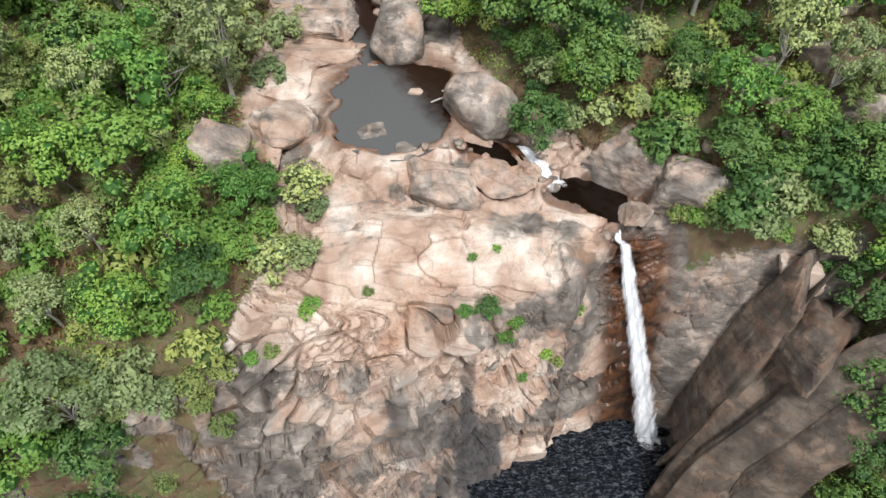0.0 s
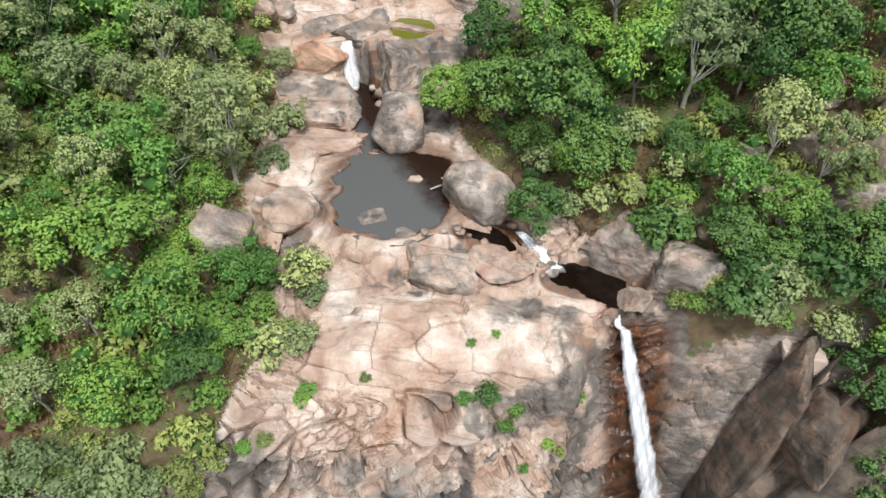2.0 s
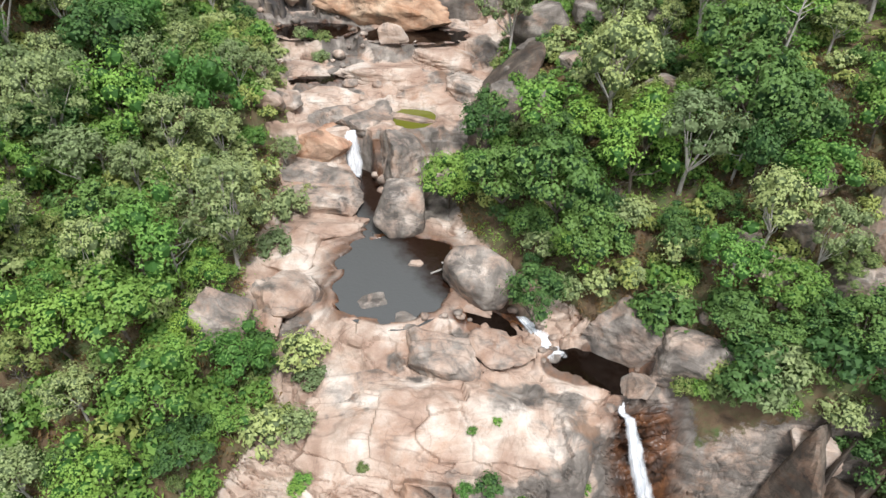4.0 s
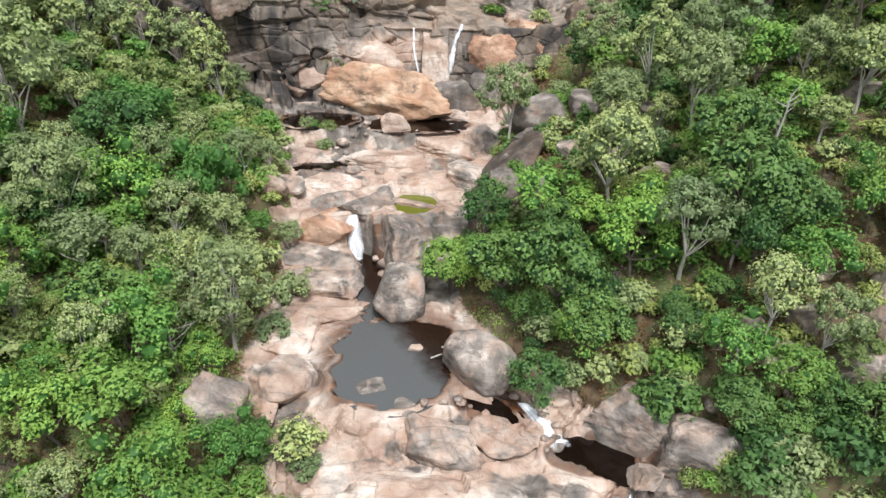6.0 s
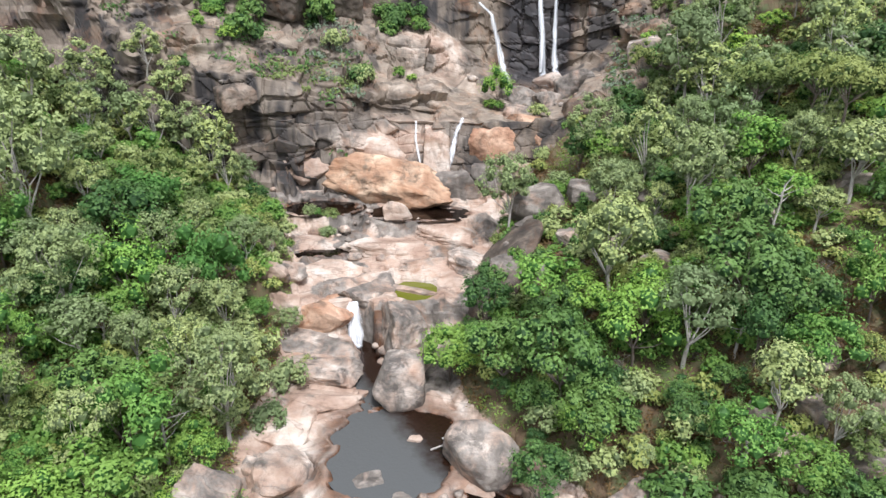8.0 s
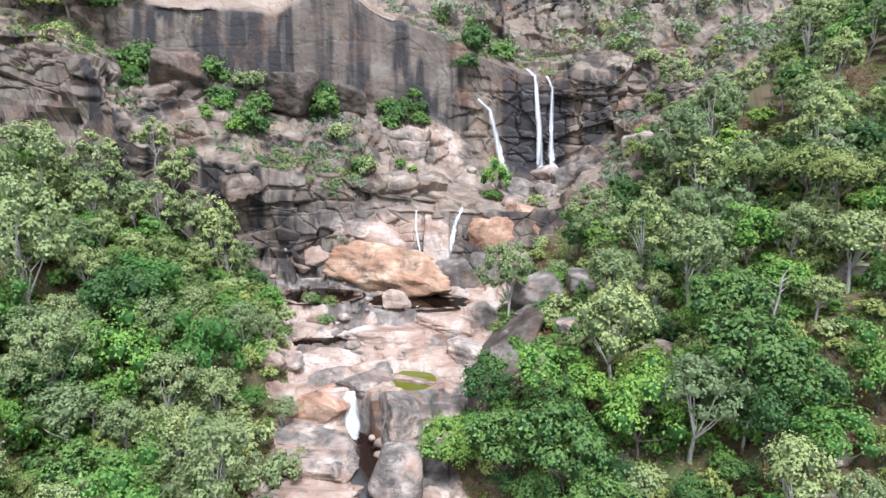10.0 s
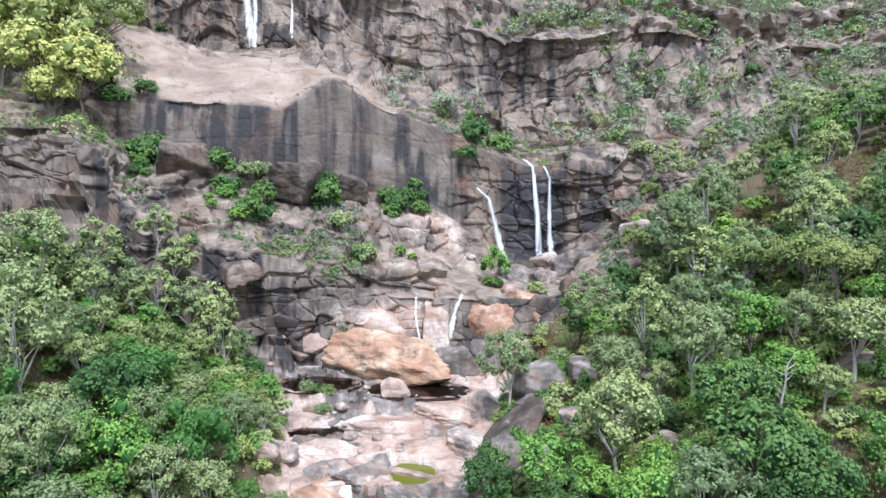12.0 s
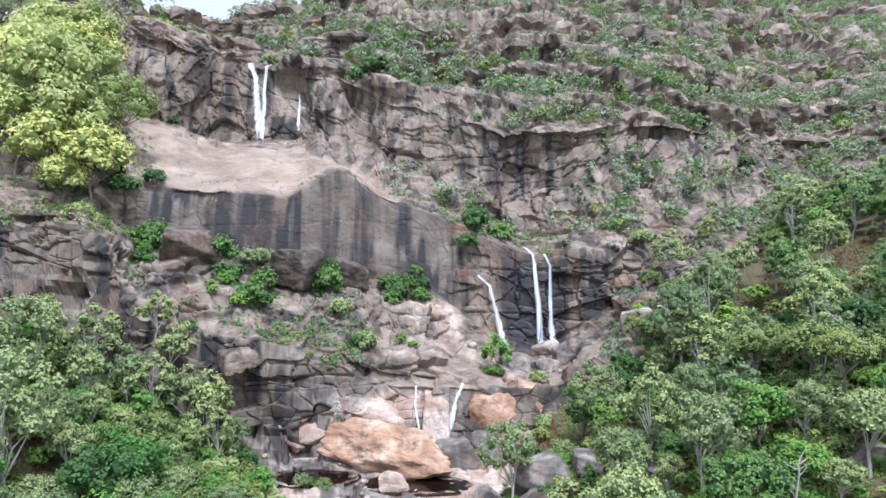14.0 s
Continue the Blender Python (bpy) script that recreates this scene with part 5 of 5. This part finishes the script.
# ================= far woods on the mountain =================
def far_woods(name, kind, count, seed, label):
    gen = np.random.default_rng(seed)
    x, y = gen.uniform(-190, 260, count), 128 + 240 * gen.random(count) ** 1.3
    ok = np.abs(x) < 0.72 * y + 5
    x, y = x[ok], y[ok]
    z, _ = land(x, y)
    slope = slope_at(x, y)
    side = x / y
    wooded = fbm(x * 0.025, y * 0.025, z * 0.025, 3, 161) + 1.0 * smooth(0.14, 0.36, side) + 0.8 * smooth(-0.45, -0.58, side) + 0.25 * smooth(190, 240, y) - 0.35 * smooth(0.9, 2.0, slope)
    keep = (wooded > 0.0 + 0.3 * gen.random(len(x))) & ~((np.abs(side + 0.3) < 0.14) & (y < 172))
    z = np.array([on_ground(c, d) if k else 0.0 for c, d, k in zip(x, y, keep)])
    p = np.stack([x, y, z], 1)[keep]
    cl, per = 9, 9
    k = gen.normal(size=(len(p), cl, 3))
    k /= np.linalg.norm(k, axis=2, keepdims=True)
    big = gen.uniform(0.7, 1.5, (len(p), 1, 1))
    centre = p[:, None, :] + k * np.array([1.8, 1.8, 1.6]) * big + np.array([0, 0, 2.0])
    o = gen.normal(size=(len(p), cl, per, 3))
    o /= np.linalg.norm(o, axis=3, keepdims=True)
    o[..., 2] = np.abs(o[..., 2])
    pts = (centre[:, :, None, :] + o * 0.9).reshape(-1, 3)
    lv, lf = leaves(pts, o.reshape(-1, 3) + 0.4 * np.repeat(k.reshape(-1, 3), per, 0), gen, 0.85, 0.55)
    return tagged(new(name, mesh_of(name, lv, lf, LEAVES[kind], shade=False)), label, "woods", kind="stuff")


far_woods("far_woods", "hazed", 3900, 501, "gum woods on the mountain side, haze in their grey-green")
far_woods("far_woods", "deep", 1300, 502, "dark green woods on the mountain side")
far_woods("far_woods", "olive", 700, 503, "yellow-green scrub on the mountain side")


def ledge_scrub(name, kind, count, seed, reach, leaf, label, west=-0.75, east=0.42):
    """Low bushes and grass on the ledges of the end wall."""
    gen = np.random.default_rng(seed)
    y = 92 + 170 * gen.random(count) ** 1.6
    x = gen.uniform(west, east, count) * y
    slope = slope_at(x, y)
    patch = fbm(x * 0.07, y * 0.07, x * 0, 3, seed)
    side = x / y
    grassy = patch + 0.35 * smooth(-0.42, -0.6, side) + 0.15 * smooth(130, 180, y)
    keep = (slope < 1.7) & (grassy > 0.12) & ~((side > -0.13) & (side < 0.24) & (y < 121)) & ~((side > -0.47) & (side < -0.08) & (y > 113) & (y < 160))
    x, y = x[keep], y[keep]
    z = np.array([on_ground(a, b) for a, b in zip(x, y)])
    per = 15
    big = gen.uniform(0.5, 1.3, (len(x), 1, 1)) * reach
    o = gen.normal(size=(len(x), per, 3))
    o /= np.linalg.norm(o, axis=2, keepdims=True)
    o[..., 2] = np.abs(o[..., 2])
    pts = (np.stack([x, y, z], 1)[:, None, :] + o * big * np.array([1.2, 1.0, 0.9])).reshape(-1, 3)
    lv, lf = leaves(pts, o.reshape(-1, 3), gen, leaf, leaf * 0.6, 0.2, 0.4)
    tint = np.repeat(gen.random(len(x)), per * 3)
    return tagged(new(name, mesh_of(name, lv, lf, LEAVES[kind], {"tone": tint}, False)), label, "scrub", kind="stuff")


ledge_scrub("scrub", "olive", 5200, 511, 0.8, 0.55, "olive scrub and grass on the cliff ledges")
ledge_scrub("scrub", "hazed", 5200, 512, 0.8, 0.55, "scrub on the cliff ledges, haze in its grey-green", -0.36)
ledge_scrub("scrub", "sunny", 5000, 514, 0.7, 0.5, "yellow-green grass and scrub on the rocky shoulder, sunlight in its colour", -0.75, -0.40)
ledge_scrub("scrub", "deep", 3000, 513, 0.9, 0.6, "dark green bushes on the cliff ledges")


# ================= plants that stand alone =================
def single(family, k, x, y, size, stretch):
    plant(family, k, (x, y, on_ground(x, y) - 0.1), size, (x * 37 + y * 11) % 360, stretch)


single(MIDDLE, 2, 5.6, 51.0, 0.95, 1.0)
single(MIDDLE, 3, 6.8, 55.5, 0.95, 1.0)
single(MIDDLE, 2, 4.2, 60.0, 0.8, 1.0)
single(MIDDLE, 3, 8.4, 47.6, 0.9, 1.0)
single(MIDDLE, 1, 3.6, 55.6, 0.7, 1.0)
single(MIDDLE, 6, 7.2, 52.6, 0.6, 1.0)
single(MIDDLE, 9, -64.0, 106.0, 1.6, 1.0)
single(MIDDLE, 9, -60.0, 108.0, 1.5, 1.0)
single(MIDDLE, 9, -68.0, 108.0, 1.6, 1.0)
single(MIDDLE, 9, -76.0, 112.0, 1.8, 1.0)
single(MIDDLE, 9, -82.0, 130.0, 1.9, 1.0)
single(MIDDLE, 9, -86.0, 136.0, 2.0, 1.0)
single(MIDDLE, 9, -78.0, 136.0, 1.8, 1.0)
single(NEAR, 0, 0.6, 56.5, 1.25, 1.0)
single(NEAR, 5, -16.8, 62.0, 0.75, 0.9)
single(NEAR, 3, 7.6, 40.6, 1.2, 0.95)
single(NEAR, 2, 12.0, 43.5, 1.1, 1.0)
single(MIDDLE, 0, 7.9, 104.0, 0.9, 1.1)
single(MIDDLE, 4, 7.8, 76.5, 1.2, 1.1)
single(MIDDLE, 8, 36.5, 78.4, 1.15, 1.0)
single(MIDDLE, 8, 39.1, 71.1, 1.05, 1.05)
single(MIDDLE, 8, 39.6, 65.4, 0.95, 1.1)
single(MIDDLE, 4, 28.5, 76.6, 1.0, 1.1)
single(NEAR, 4, -33.5, 51.3, 1.35, 1.1)
single(NEAR, 4, -18.2, 45.6, 1.05, 1.0)
single(NEAR, 5, -33.8, 63.9, 1.4, 1.0)
single(NEAR, 4, -40.3, 59.7, 1.5, 1.1)
single(MIDDLE, 4, -48.8, 76.9, 1.6, 1.0)
single(MIDDLE, 6, -36.1, 68.1, 1.5, 1.1)
single(NEAR, 5, 15.3, 40.8, 0.8, 0.8)
single(NEAR, 4, 19.4, 84.0, 1.1, 0.9)
single(NEAR, 6, 29.6, 37.2, 0.9, 0.8)
single(NEAR, 2, -16.9, 26.3, 0.75, 0.9)
single(MIDDLE, 4, 33.1, 92.0, 1.6, 1.1)
single(MIDDLE, 5, 20.9, 74.3, 0.85, 1.0)
single(MIDDLE, 5, 23.9, 74.0, 0.7, 1.15)
single(NEAR, 4, -24.5, 18.4, 1.0, 0.8)
single(NEAR, 6, -17.0, 20.6, 0.6, 0.7)
single(NEAR, 2, -35.0, 17.0, 1.2, 1.0)
single(NEAR, 0, -28.5, 16.5, 1.2, 1.0)
single(NEAR, 3, -23.5, 16.8, 1.0, 1.0)
single(NEAR, 0, -32.0, 15.0, 1.2, 1.1)
single(NEAR, 6, -39.0, 15.5, 1.2, 1.1)
single(NEAR, 2, -26.0, 14.0, 1.1, 1.2)
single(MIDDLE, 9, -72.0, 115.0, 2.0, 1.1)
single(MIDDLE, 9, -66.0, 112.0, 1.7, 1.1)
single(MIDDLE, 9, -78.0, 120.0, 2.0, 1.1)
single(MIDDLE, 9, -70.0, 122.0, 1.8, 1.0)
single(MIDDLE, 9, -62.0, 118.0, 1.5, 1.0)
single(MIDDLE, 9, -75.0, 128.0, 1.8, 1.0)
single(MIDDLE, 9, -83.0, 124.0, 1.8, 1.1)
single(NEAR, 2, 33.0, 22.5, 1.2, 0.9)
single(NEAR, 3, 35.0, 18.5, 1.2, 0.9)
single(NEAR, 2, 31.5, 28.0, 1.0, 0.9)
single(NEAR, 2, 35.0, 25.0, 1.2, 1.0)
single(NEAR, 3, 32.6, 19.6, 1.0, 0.9)
single(NEAR, 2, 32.5, 15.5, 1.1, 0.9)
single(NEAR, 3, 24.5, 33.8, 0.7, 0.8)
single(NEAR, 2, 21.8, 35.4, 0.75, 0.8)
single(NEAR, 3, 27.2, 34.6, 0.8, 0.8)
single(NEAR, 2, 29.8, 33.0, 0.9, 0.8)
single(NEAR, 0, 25.4, 36.6, 0.8, 0.9)
single(NEAR, 2, 31.0, 30.6, 0.9, 0.9)
single(NEAR, 0, 33.0, 28.5, 1.0, 0.9)
def lone_shrub(k, x, y, size):
    """A shrub by itself near by; a small cluster on the far ledges."""
    spread = 0.7 * size if y > 80 else 0.0
    for j in range(2 if y > 80 else 1):
        px, py = x + spread * rng.normal(), y + 0.7 * spread * rng.normal()
        plant(SHRUBS, k if j < 2 else (k + j) % 4, (px, py, on_ground(px, py) - 0.1), size * (rng.uniform(0.4, 0.75) if y > 80 else 0.8), (x * 53 + j * 90) % 360, rng.uniform(0.8, 1.3))


for k, x, y, size in ((0, 19.3, 32.6, 1.3), (1, 20.6, 32.0, 1.5), (3, 21.9, 31.8, 1.7), (2, 23.2, 31.2, 1.5), (0, 24.4, 30.9, 1.5), (1, 18.2, 33.4, 1.1), (3, 22.6, 33.0, 1.6), (1, 25.4, 31.6, 1.6),
                      (0, -28.4, 16.4, 1.2), (3, -26.4, 17.0, 1.1), (1, -24.0, 16.5, 1.2), (0, -22.2, 16.0, 1.1), (1, -20.5, 16.7, 1.1), (3, -18.6, 15.8, 1.1), (2, -21.2, 19.4, 1.4), (1, -15.6, 19.1, 1.1), (1, -16.8, 19.9, 0.9), (0, -25.4, 15.0, 1.2), (1, -30.5, 15.6, 1.2)):
    lone_shrub(k, x, y, size)
lone_shrub(1, -17.5, 21.0, 1.5)
lone_shrub(1, -15.5, 22.0, 1.2)
lone_shrub(2, -21.0, 20.2, 1.6)
lone_shrub(1, -24.0, 19.8, 1.5)
lone_shrub(0, -13.5, 22.6, 0.8)
lone_shrub(2, -19.2, 19.6, 1.2)
lone_shrub(1, -12.0, 22.9, 0.7)
lone_shrub(1, -27.0, 19.6, 1.4)
lone_shrub(0, -30.0, 19.4, 1.4)
lone_shrub(1, 20.5, 32.8, 1.5)
lone_shrub(0, 22.5, 33.0, 1.6)
lone_shrub(2, 24.0, 32.6, 1.7)
lone_shrub(1, 26.0, 32.4, 1.6)
lone_shrub(3, 27.6, 31.8, 1.8)
lone_shrub(0, 19.0, 34.6, 1.0)
lone_shrub(2, 28.4, 30.0, 1.4)
lone_shrub(2, -10.8, 36.2, 1.6)
lone_shrub(1, -18.8, 34.6, 1.5)
lone_shrub(3, -14.6, 34.9, 1.3)
lone_shrub(2, -15.4, 54.0, 1.6)
lone_shrub(1, -14.2, 57.6, 1.2)
lone_shrub(2, -15.8, 48.8, 1.4)
lone_shrub(2, -10.2, 35.0, 1.1)
lone_shrub(1, -11.8, 30.6, 1.5)
lone_shrub(2, -12.8, 29.6, 1.6)
lone_shrub(2, -10.4, 30.2, 1.2)
lone_shrub(0, -9.6, 26.6, 0.9)
lone_shrub(0, -9.9, 25.7, 0.8)
lone_shrub(0, 5.6, 27.0, 1.0)
lone_shrub(0, 4.8, 26.3, 0.9)
lone_shrub(0, 1.6, 25.8, 0.8)
lone_shrub(3, 3.3, 26.2, 0.8)
lone_shrub(0, 10.6, 28.3, 0.7)
lone_shrub(0, 2.2, 29.6, 0.5)
lone_shrub(0, 4.0, 30.4, 0.5)
lone_shrub(1, -5.5, 27.6, 0.5)
lone_shrub(1, -13.8, 33.8, 1.0)
lone_shrub(1, -14.2, 32.6, 0.9)
lone_shrub(0, 8.2, 25.8, 0.7)
lone_shrub(0, 6.4, 24.9, 0.7)
lone_shrub(1, 9.4, 26.2, 0.6)
for k, x, y, size in ((0, -52.6, 108.1, 3.0), (3, -50.2, 106.6, 2.8), (0, -48.0, 105.0, 2.2), (0, -33.8, 99.0, 2.4), (3, -32.6, 101.0, 2.6), (0, -34.6, 103.0, 2.2), (3, -21.5, 112.6, 2.4), (0, -20.6, 110.6, 2.0),
                      (3, -7.4, 116.6, 2.2), (0, -4.6, 116.4, 2.0), (3, -10.0, 114.2, 2.0), (3, 3.0, 121.0, 2.6), (0, 4.6, 121.6, 2.0), (0, 7.1, 104.5, 2.4), (3, -12.0, 101.6, 1.8), (2, -15.0, 102.4, 1.8), (0, -6.0, 104.6, 1.6)):
    lone_shrub(k, x, y, size)
lone_shrub(3, -55.0, 112.0, 3.0)
lone_shrub(0, -52.0, 110.5, 2.6)
lone_shrub(0, -48.5, 108.0, 2.2)
lone_shrub(0, -35.2, 103.5, 2.4)
lone_shrub(3, -33.0, 106.0, 2.4)
lone_shrub(2, -31.0, 108.5, 2.2)
lone_shrub(3, -37.0, 108.0, 2.2)
lone_shrub(3, -8.4, 115.4, 2.0)
lone_shrub(3, -4.4, 116.2, 1.9)
lone_shrub(0, -6.2, 117.0, 1.4)
lone_shrub(3, 5.2, 124.0, 2.4)
lone_shrub(3, -17.5, 150.0, 3.0)
lone_shrub(3, -21.5, 152.0, 2.6)
lone_shrub(1, -14.7, 81.6, 1.5)
lone_shrub(0, -20.3, 81.8, 1.6)
lone_shrub(0, -24.5, 83.5, 2.2)
lone_shrub(2, -17.5, 81.0, 1.5)
lone_shrub(1, -27.0, 88.0, 1.8)
lone_shrub(0, -22.0, 113.0, 2.0)
lone_shrub(3, -19.0, 112.0, 2.2)


def make_snag(seed, tall, label):
    gen = np.random.default_rng(seed)
    verts, faces = tube([(0, 0, -0.5), (0.1, 0, tall * 0.4), (0.35, 0.1, tall * 0.75), (0.3, 0.2, tall)], [0.16, 0.12, 0.07, 0.02], 6)
    for _ in range(9):
        h = gen.uniform(0.35, 0.9) * tall
        d = gen.normal(size=3) * (1, 1, 0.3) + (0, 0, 0.5)
        d = d / np.linalg.norm(d) * tall * gen.uniform(0.2, 0.42)
        p = np.array((0.2, 0.1, h))
        v2, f2 = tube([tuple(p), tuple(p + d * 0.5 + gen.normal(scale=0.12, size=3)), tuple(p + d)], [0.06, 0.04, 0.012], 4)
        faces += [tuple(i + len(verts) for i in q) for q in f2]
        verts += v2
    return tagged(new("dead_tree", mesh_of("dead_tree", [tuple(v) for v in verts], faces, PALE_BARK)), label, "dead tree")


SNAGS = [make_snag(601, 6.0, "bare pale dead tree among the green crowns"), make_snag(602, 4.5, "bare pale dead tree with forked branches")]
for k, x, y, size in ((0, -21.4, 41.1, 1.0), (1, -30.0, 50.0, 1.0), (0, 46.2, 78.0, 1.5), (1, 51.3, 78.0, 1.6), (0, 29.6, 56.0, 1.1), (1, 22.0, 38.5, 0.9), (0, 40.0, 62.0, 1.1), (1, -34.0, 64.0, 1.2), (1, 24.0, 47.0, 1.0)):
    plant(SNAGS, k, (x, y, on_ground(x, y)), size, (x * 71) % 360)


TWIGS = make_bark("grey_twigs", (0.16, 0.14, 0.125), (0.30, 0.27, 0.245))


def make_brush(seed, label):
    gen = np.random.default_rng(seed)
    verts, faces = [], []
    for _ in range(22):
        d = gen.normal(size=3) * (1, 1, 0.4) + (0, 0, 0.7)
        d = d / np.linalg.norm(d) * gen.uniform(0.8, 1.5)
        bend = d * 0.5 + gen.normal(scale=0.18, size=3)
        for path, radii in (([(0, 0, -0.3), tuple(bend), tuple(d)], [0.035, 0.025, 0.008]), ([tuple(bend), tuple(bend + gen.normal(scale=0.35, size=3) + (0, 0, 0.2))], [0.02, 0.006]), ([tuple(bend * 1.3), tuple(bend * 1.3 + gen.normal(scale=0.35, size=3) + (0, 0, 0.15))], [0.02, 0.006])):
            v2, f2 = tube(path, radii, 3)
            faces += [tuple(i + len(verts) for i in q) for q in f2]
            verts += v2
    return tagged(new("dead_shrub", mesh_of("dead_shrub", [tuple(v) for v in verts], faces, TWIGS)), label, "dead shrub")


BRUSH = [make_brush(611, "leafless grey shrub of thin tangled twigs"), make_brush(612, "leafless grey shrub of thin tangled twigs")]


def dead_brush():
    x, y, z, rock, slope = scatter(900, 12, 58, 34, 84)
    keep = (rock < 0.3) & (slope < 1.6) & (x > bed(y, 3) + 3)
    spots = [(a, b, c, rng.uniform(0.6, 1.2)) for a, b, c in zip(x[keep], y[keep], z[keep])][:55]
    x, y, z, rock, slope = scatter(900, -50, -16, 20, 74)
    keep = (rock < 0.3) & (slope < 1.6) & (x < bed(y, 2) - 2)
    spots += [(a, b, c, rng.uniform(0.9, 1.6)) for a, b, c in zip(x[keep], y[keep], z[keep])][:26]
    for a, b, c, size in spots:
        plant(BRUSH, int(rng.integers(2)), (a, b, c), size, rng.uniform(0, 360), rng.uniform(0.9, 1.5))


dead_brush()


# ================= loose stones along the creek =================
def creek_stones():
    gen = np.random.default_rng(77)
    made = []
    for k in range(4):
        ob = make_boulder("stone", "small loose granite stone beside the creek", (0, 0, 0), (1.0, 0.8, 0.6), 0, 0, 700 + k, 12, 0.25 + 0.2 * k, None, "stone", 20, 0.75)
        made.append(ob)
    lines = [((9, 38.6), (14.5, 35.2), 1.0, 30), ((-1, 40.5), (8, 39.8), 0.8, 14), ((-15, 84), (-9, 72), 2.0, 16), ((-11, 84.5), (2, 84), 1.2, 14), ((8, 104), (19, 112), 3.0, 26), ((-9, 55), (-6, 62), 2.5, 8), ((-30, 88), (-18, 86), 2.0, 18), ((17, 38), (24, 34), 1.5, 16)]
    first = set()
    for (x0, y0), (x1, y1), wide, n in lines:
        for _ in range(n):
            t = gen.random()
            x, y = x0 + (x1 - x0) * t + gen.normal() * wide, y0 + (y1 - y0) * t + gen.normal() * wide
            k, size = int(gen.integers(4)), gen.uniform(0.5, 1.3) * (1.0 if y < 60 else 1.5)
            m = pose(x, y, on_ground(x, y) + 0.12 * size, gen.uniform(-20, 20), gen.uniform(-20, 20), gen.uniform(0, 360)) @ Matrix.Diagonal((size, size, size, 1))
            if k in first:
                tagged(copy_thing(made[k], m), group="stones along the creek")
            else:
                first.add(k)
                made[k].matrix_basis = m
                tagged(made[k], group="stones along the creek")


creek_stones()
def outcrop(x, y, size, stain, seed):
    make_boulder("boulder", "weathered granite outcrop half buried in the slope", (x, y, on_ground(x, y) + 0.15 * size), (size * 1.5, size * 1.2, size), seed * 40 % 360, 8, seed, 14, stain, GREY_GRANITE if y > 88 else None, rugged=0.1)


outcrop(25.5, 39.0, 2.6, 0.4, 801)
outcrop(27.4, 40.6, 2.0, 0.6, 802)
outcrop(24.0, 41.5, 1.8, 0.5, 803)
outcrop(30.5, 37.0, 3.0, 0.6, 804)
outcrop(33.0, 38.6, 2.2, 0.3, 805)
outcrop(29.0, 44.0, 2.0, 0.5, 806)
outcrop(36.0, 46.0, 2.6, 0.5, 807)
outcrop(-14.6, 40.0, 2.0, 0.4, 808)
outcrop(-15.2, 43.0, 1.7, 0.4, 809)
outcrop(-13.8, 47.6, 1.8, 0.3, 810)
outcrop(-14.6, 52.0, 2.2, 0.4, 811)
outcrop(-12.6, 50.4, 1.5, 0.2, 812)
outcrop(-20.0, 66.5, 2.6, 0.5, 813)
outcrop(-21.5, 70.5, 2.2, 0.4, 814)
outcrop(9.0, 71.0, 3.0, 0.8, 815)
outcrop(10.5, 75.0, 2.6, 0.9, 816)
outcrop(17.0, 78.0, 3.0, 0.9, 817)
outcrop(-30.0, 90.5, 3.2, 0.6, 818)
outcrop(-43.0, 106.5, 6.0, 0.8, 820)
outcrop(-26.0, 111.0, 6.0, 1.0, 821)
outcrop(-17.0, 113.5, 5.0, 0.9, 822)
for x, y, size, stain, seed in ((7.5, 66.5, 3.0, 0.9, 841), (9.6, 64.0, 2.4, 0.8, 842), (14.0, 70.0, 2.6, 0.7, 843), (18.0, 66.0, 2.4, 0.6, 844), (22.0, 60.0, 2.6, 0.6, 845),
                                (27.0, 55.0, 2.4, 0.5, 846), (32.0, 60.0, 3.0, 0.6, 847), (24.0, 72.0, 2.8, 0.8, 848), (30.0, 70.0, 2.6, 0.7, 849), (40.0, 62.0, 3.0, 0.6, 850)):
    outcrop(x, y, size, stain, seed)
outcrop(24.0, 98.0, 3.6, 0.6, 823)
outcrop(20.0, 100.0, 3.0, 0.5, 824)


def make_driftwood(place, turn):
    verts, faces = tube([(-1.3, 0, 0), (-0.4, 0.1, 0.15), (0.5, 0.0, 0.3), (1.3, 0.2, 0.55)], [0.09, 0.08, 0.06, 0.02], 6)
    for x, d in ((-0.2, (0.5, 0.7, 0.4)), (0.4, (0.5, -0.6, 0.3))):
        v2, f2 = tube([(x, 0.05, 0.2), (x + d[0] * 0.5, d[1] * 0.5, 0.2 + d[2] * 0.6), (x + d[0], d[1], 0.2 + d[2])], [0.05, 0.035, 0.01], 5)
        faces += [tuple(i + len(verts) for i in q) for q in f2]
        verts += v2
    ob = new("driftwood", mesh_of("driftwood", [tuple(v) for v in verts], faces, PALE_BARK))
    ob.matrix_world = pose(*place, 0, 0, turn)
    return tagged(ob, "bleached forked branch stranded at the pool's edge", "driftwood")


make_driftwood((0.2, 46.2, 27.5), 15)
make_driftwood((1.0, 46.6, 27.6), -35)


# prototypes that were not planted
for proto in (*NEAR, *MIDDLE, *FAR_OFF, *SHRUBS, *SNAGS, *BRUSH):
    if proto not in used:
        for ob in (*proto.children_recursive, proto):
            bpy.data.objects.remove(ob)
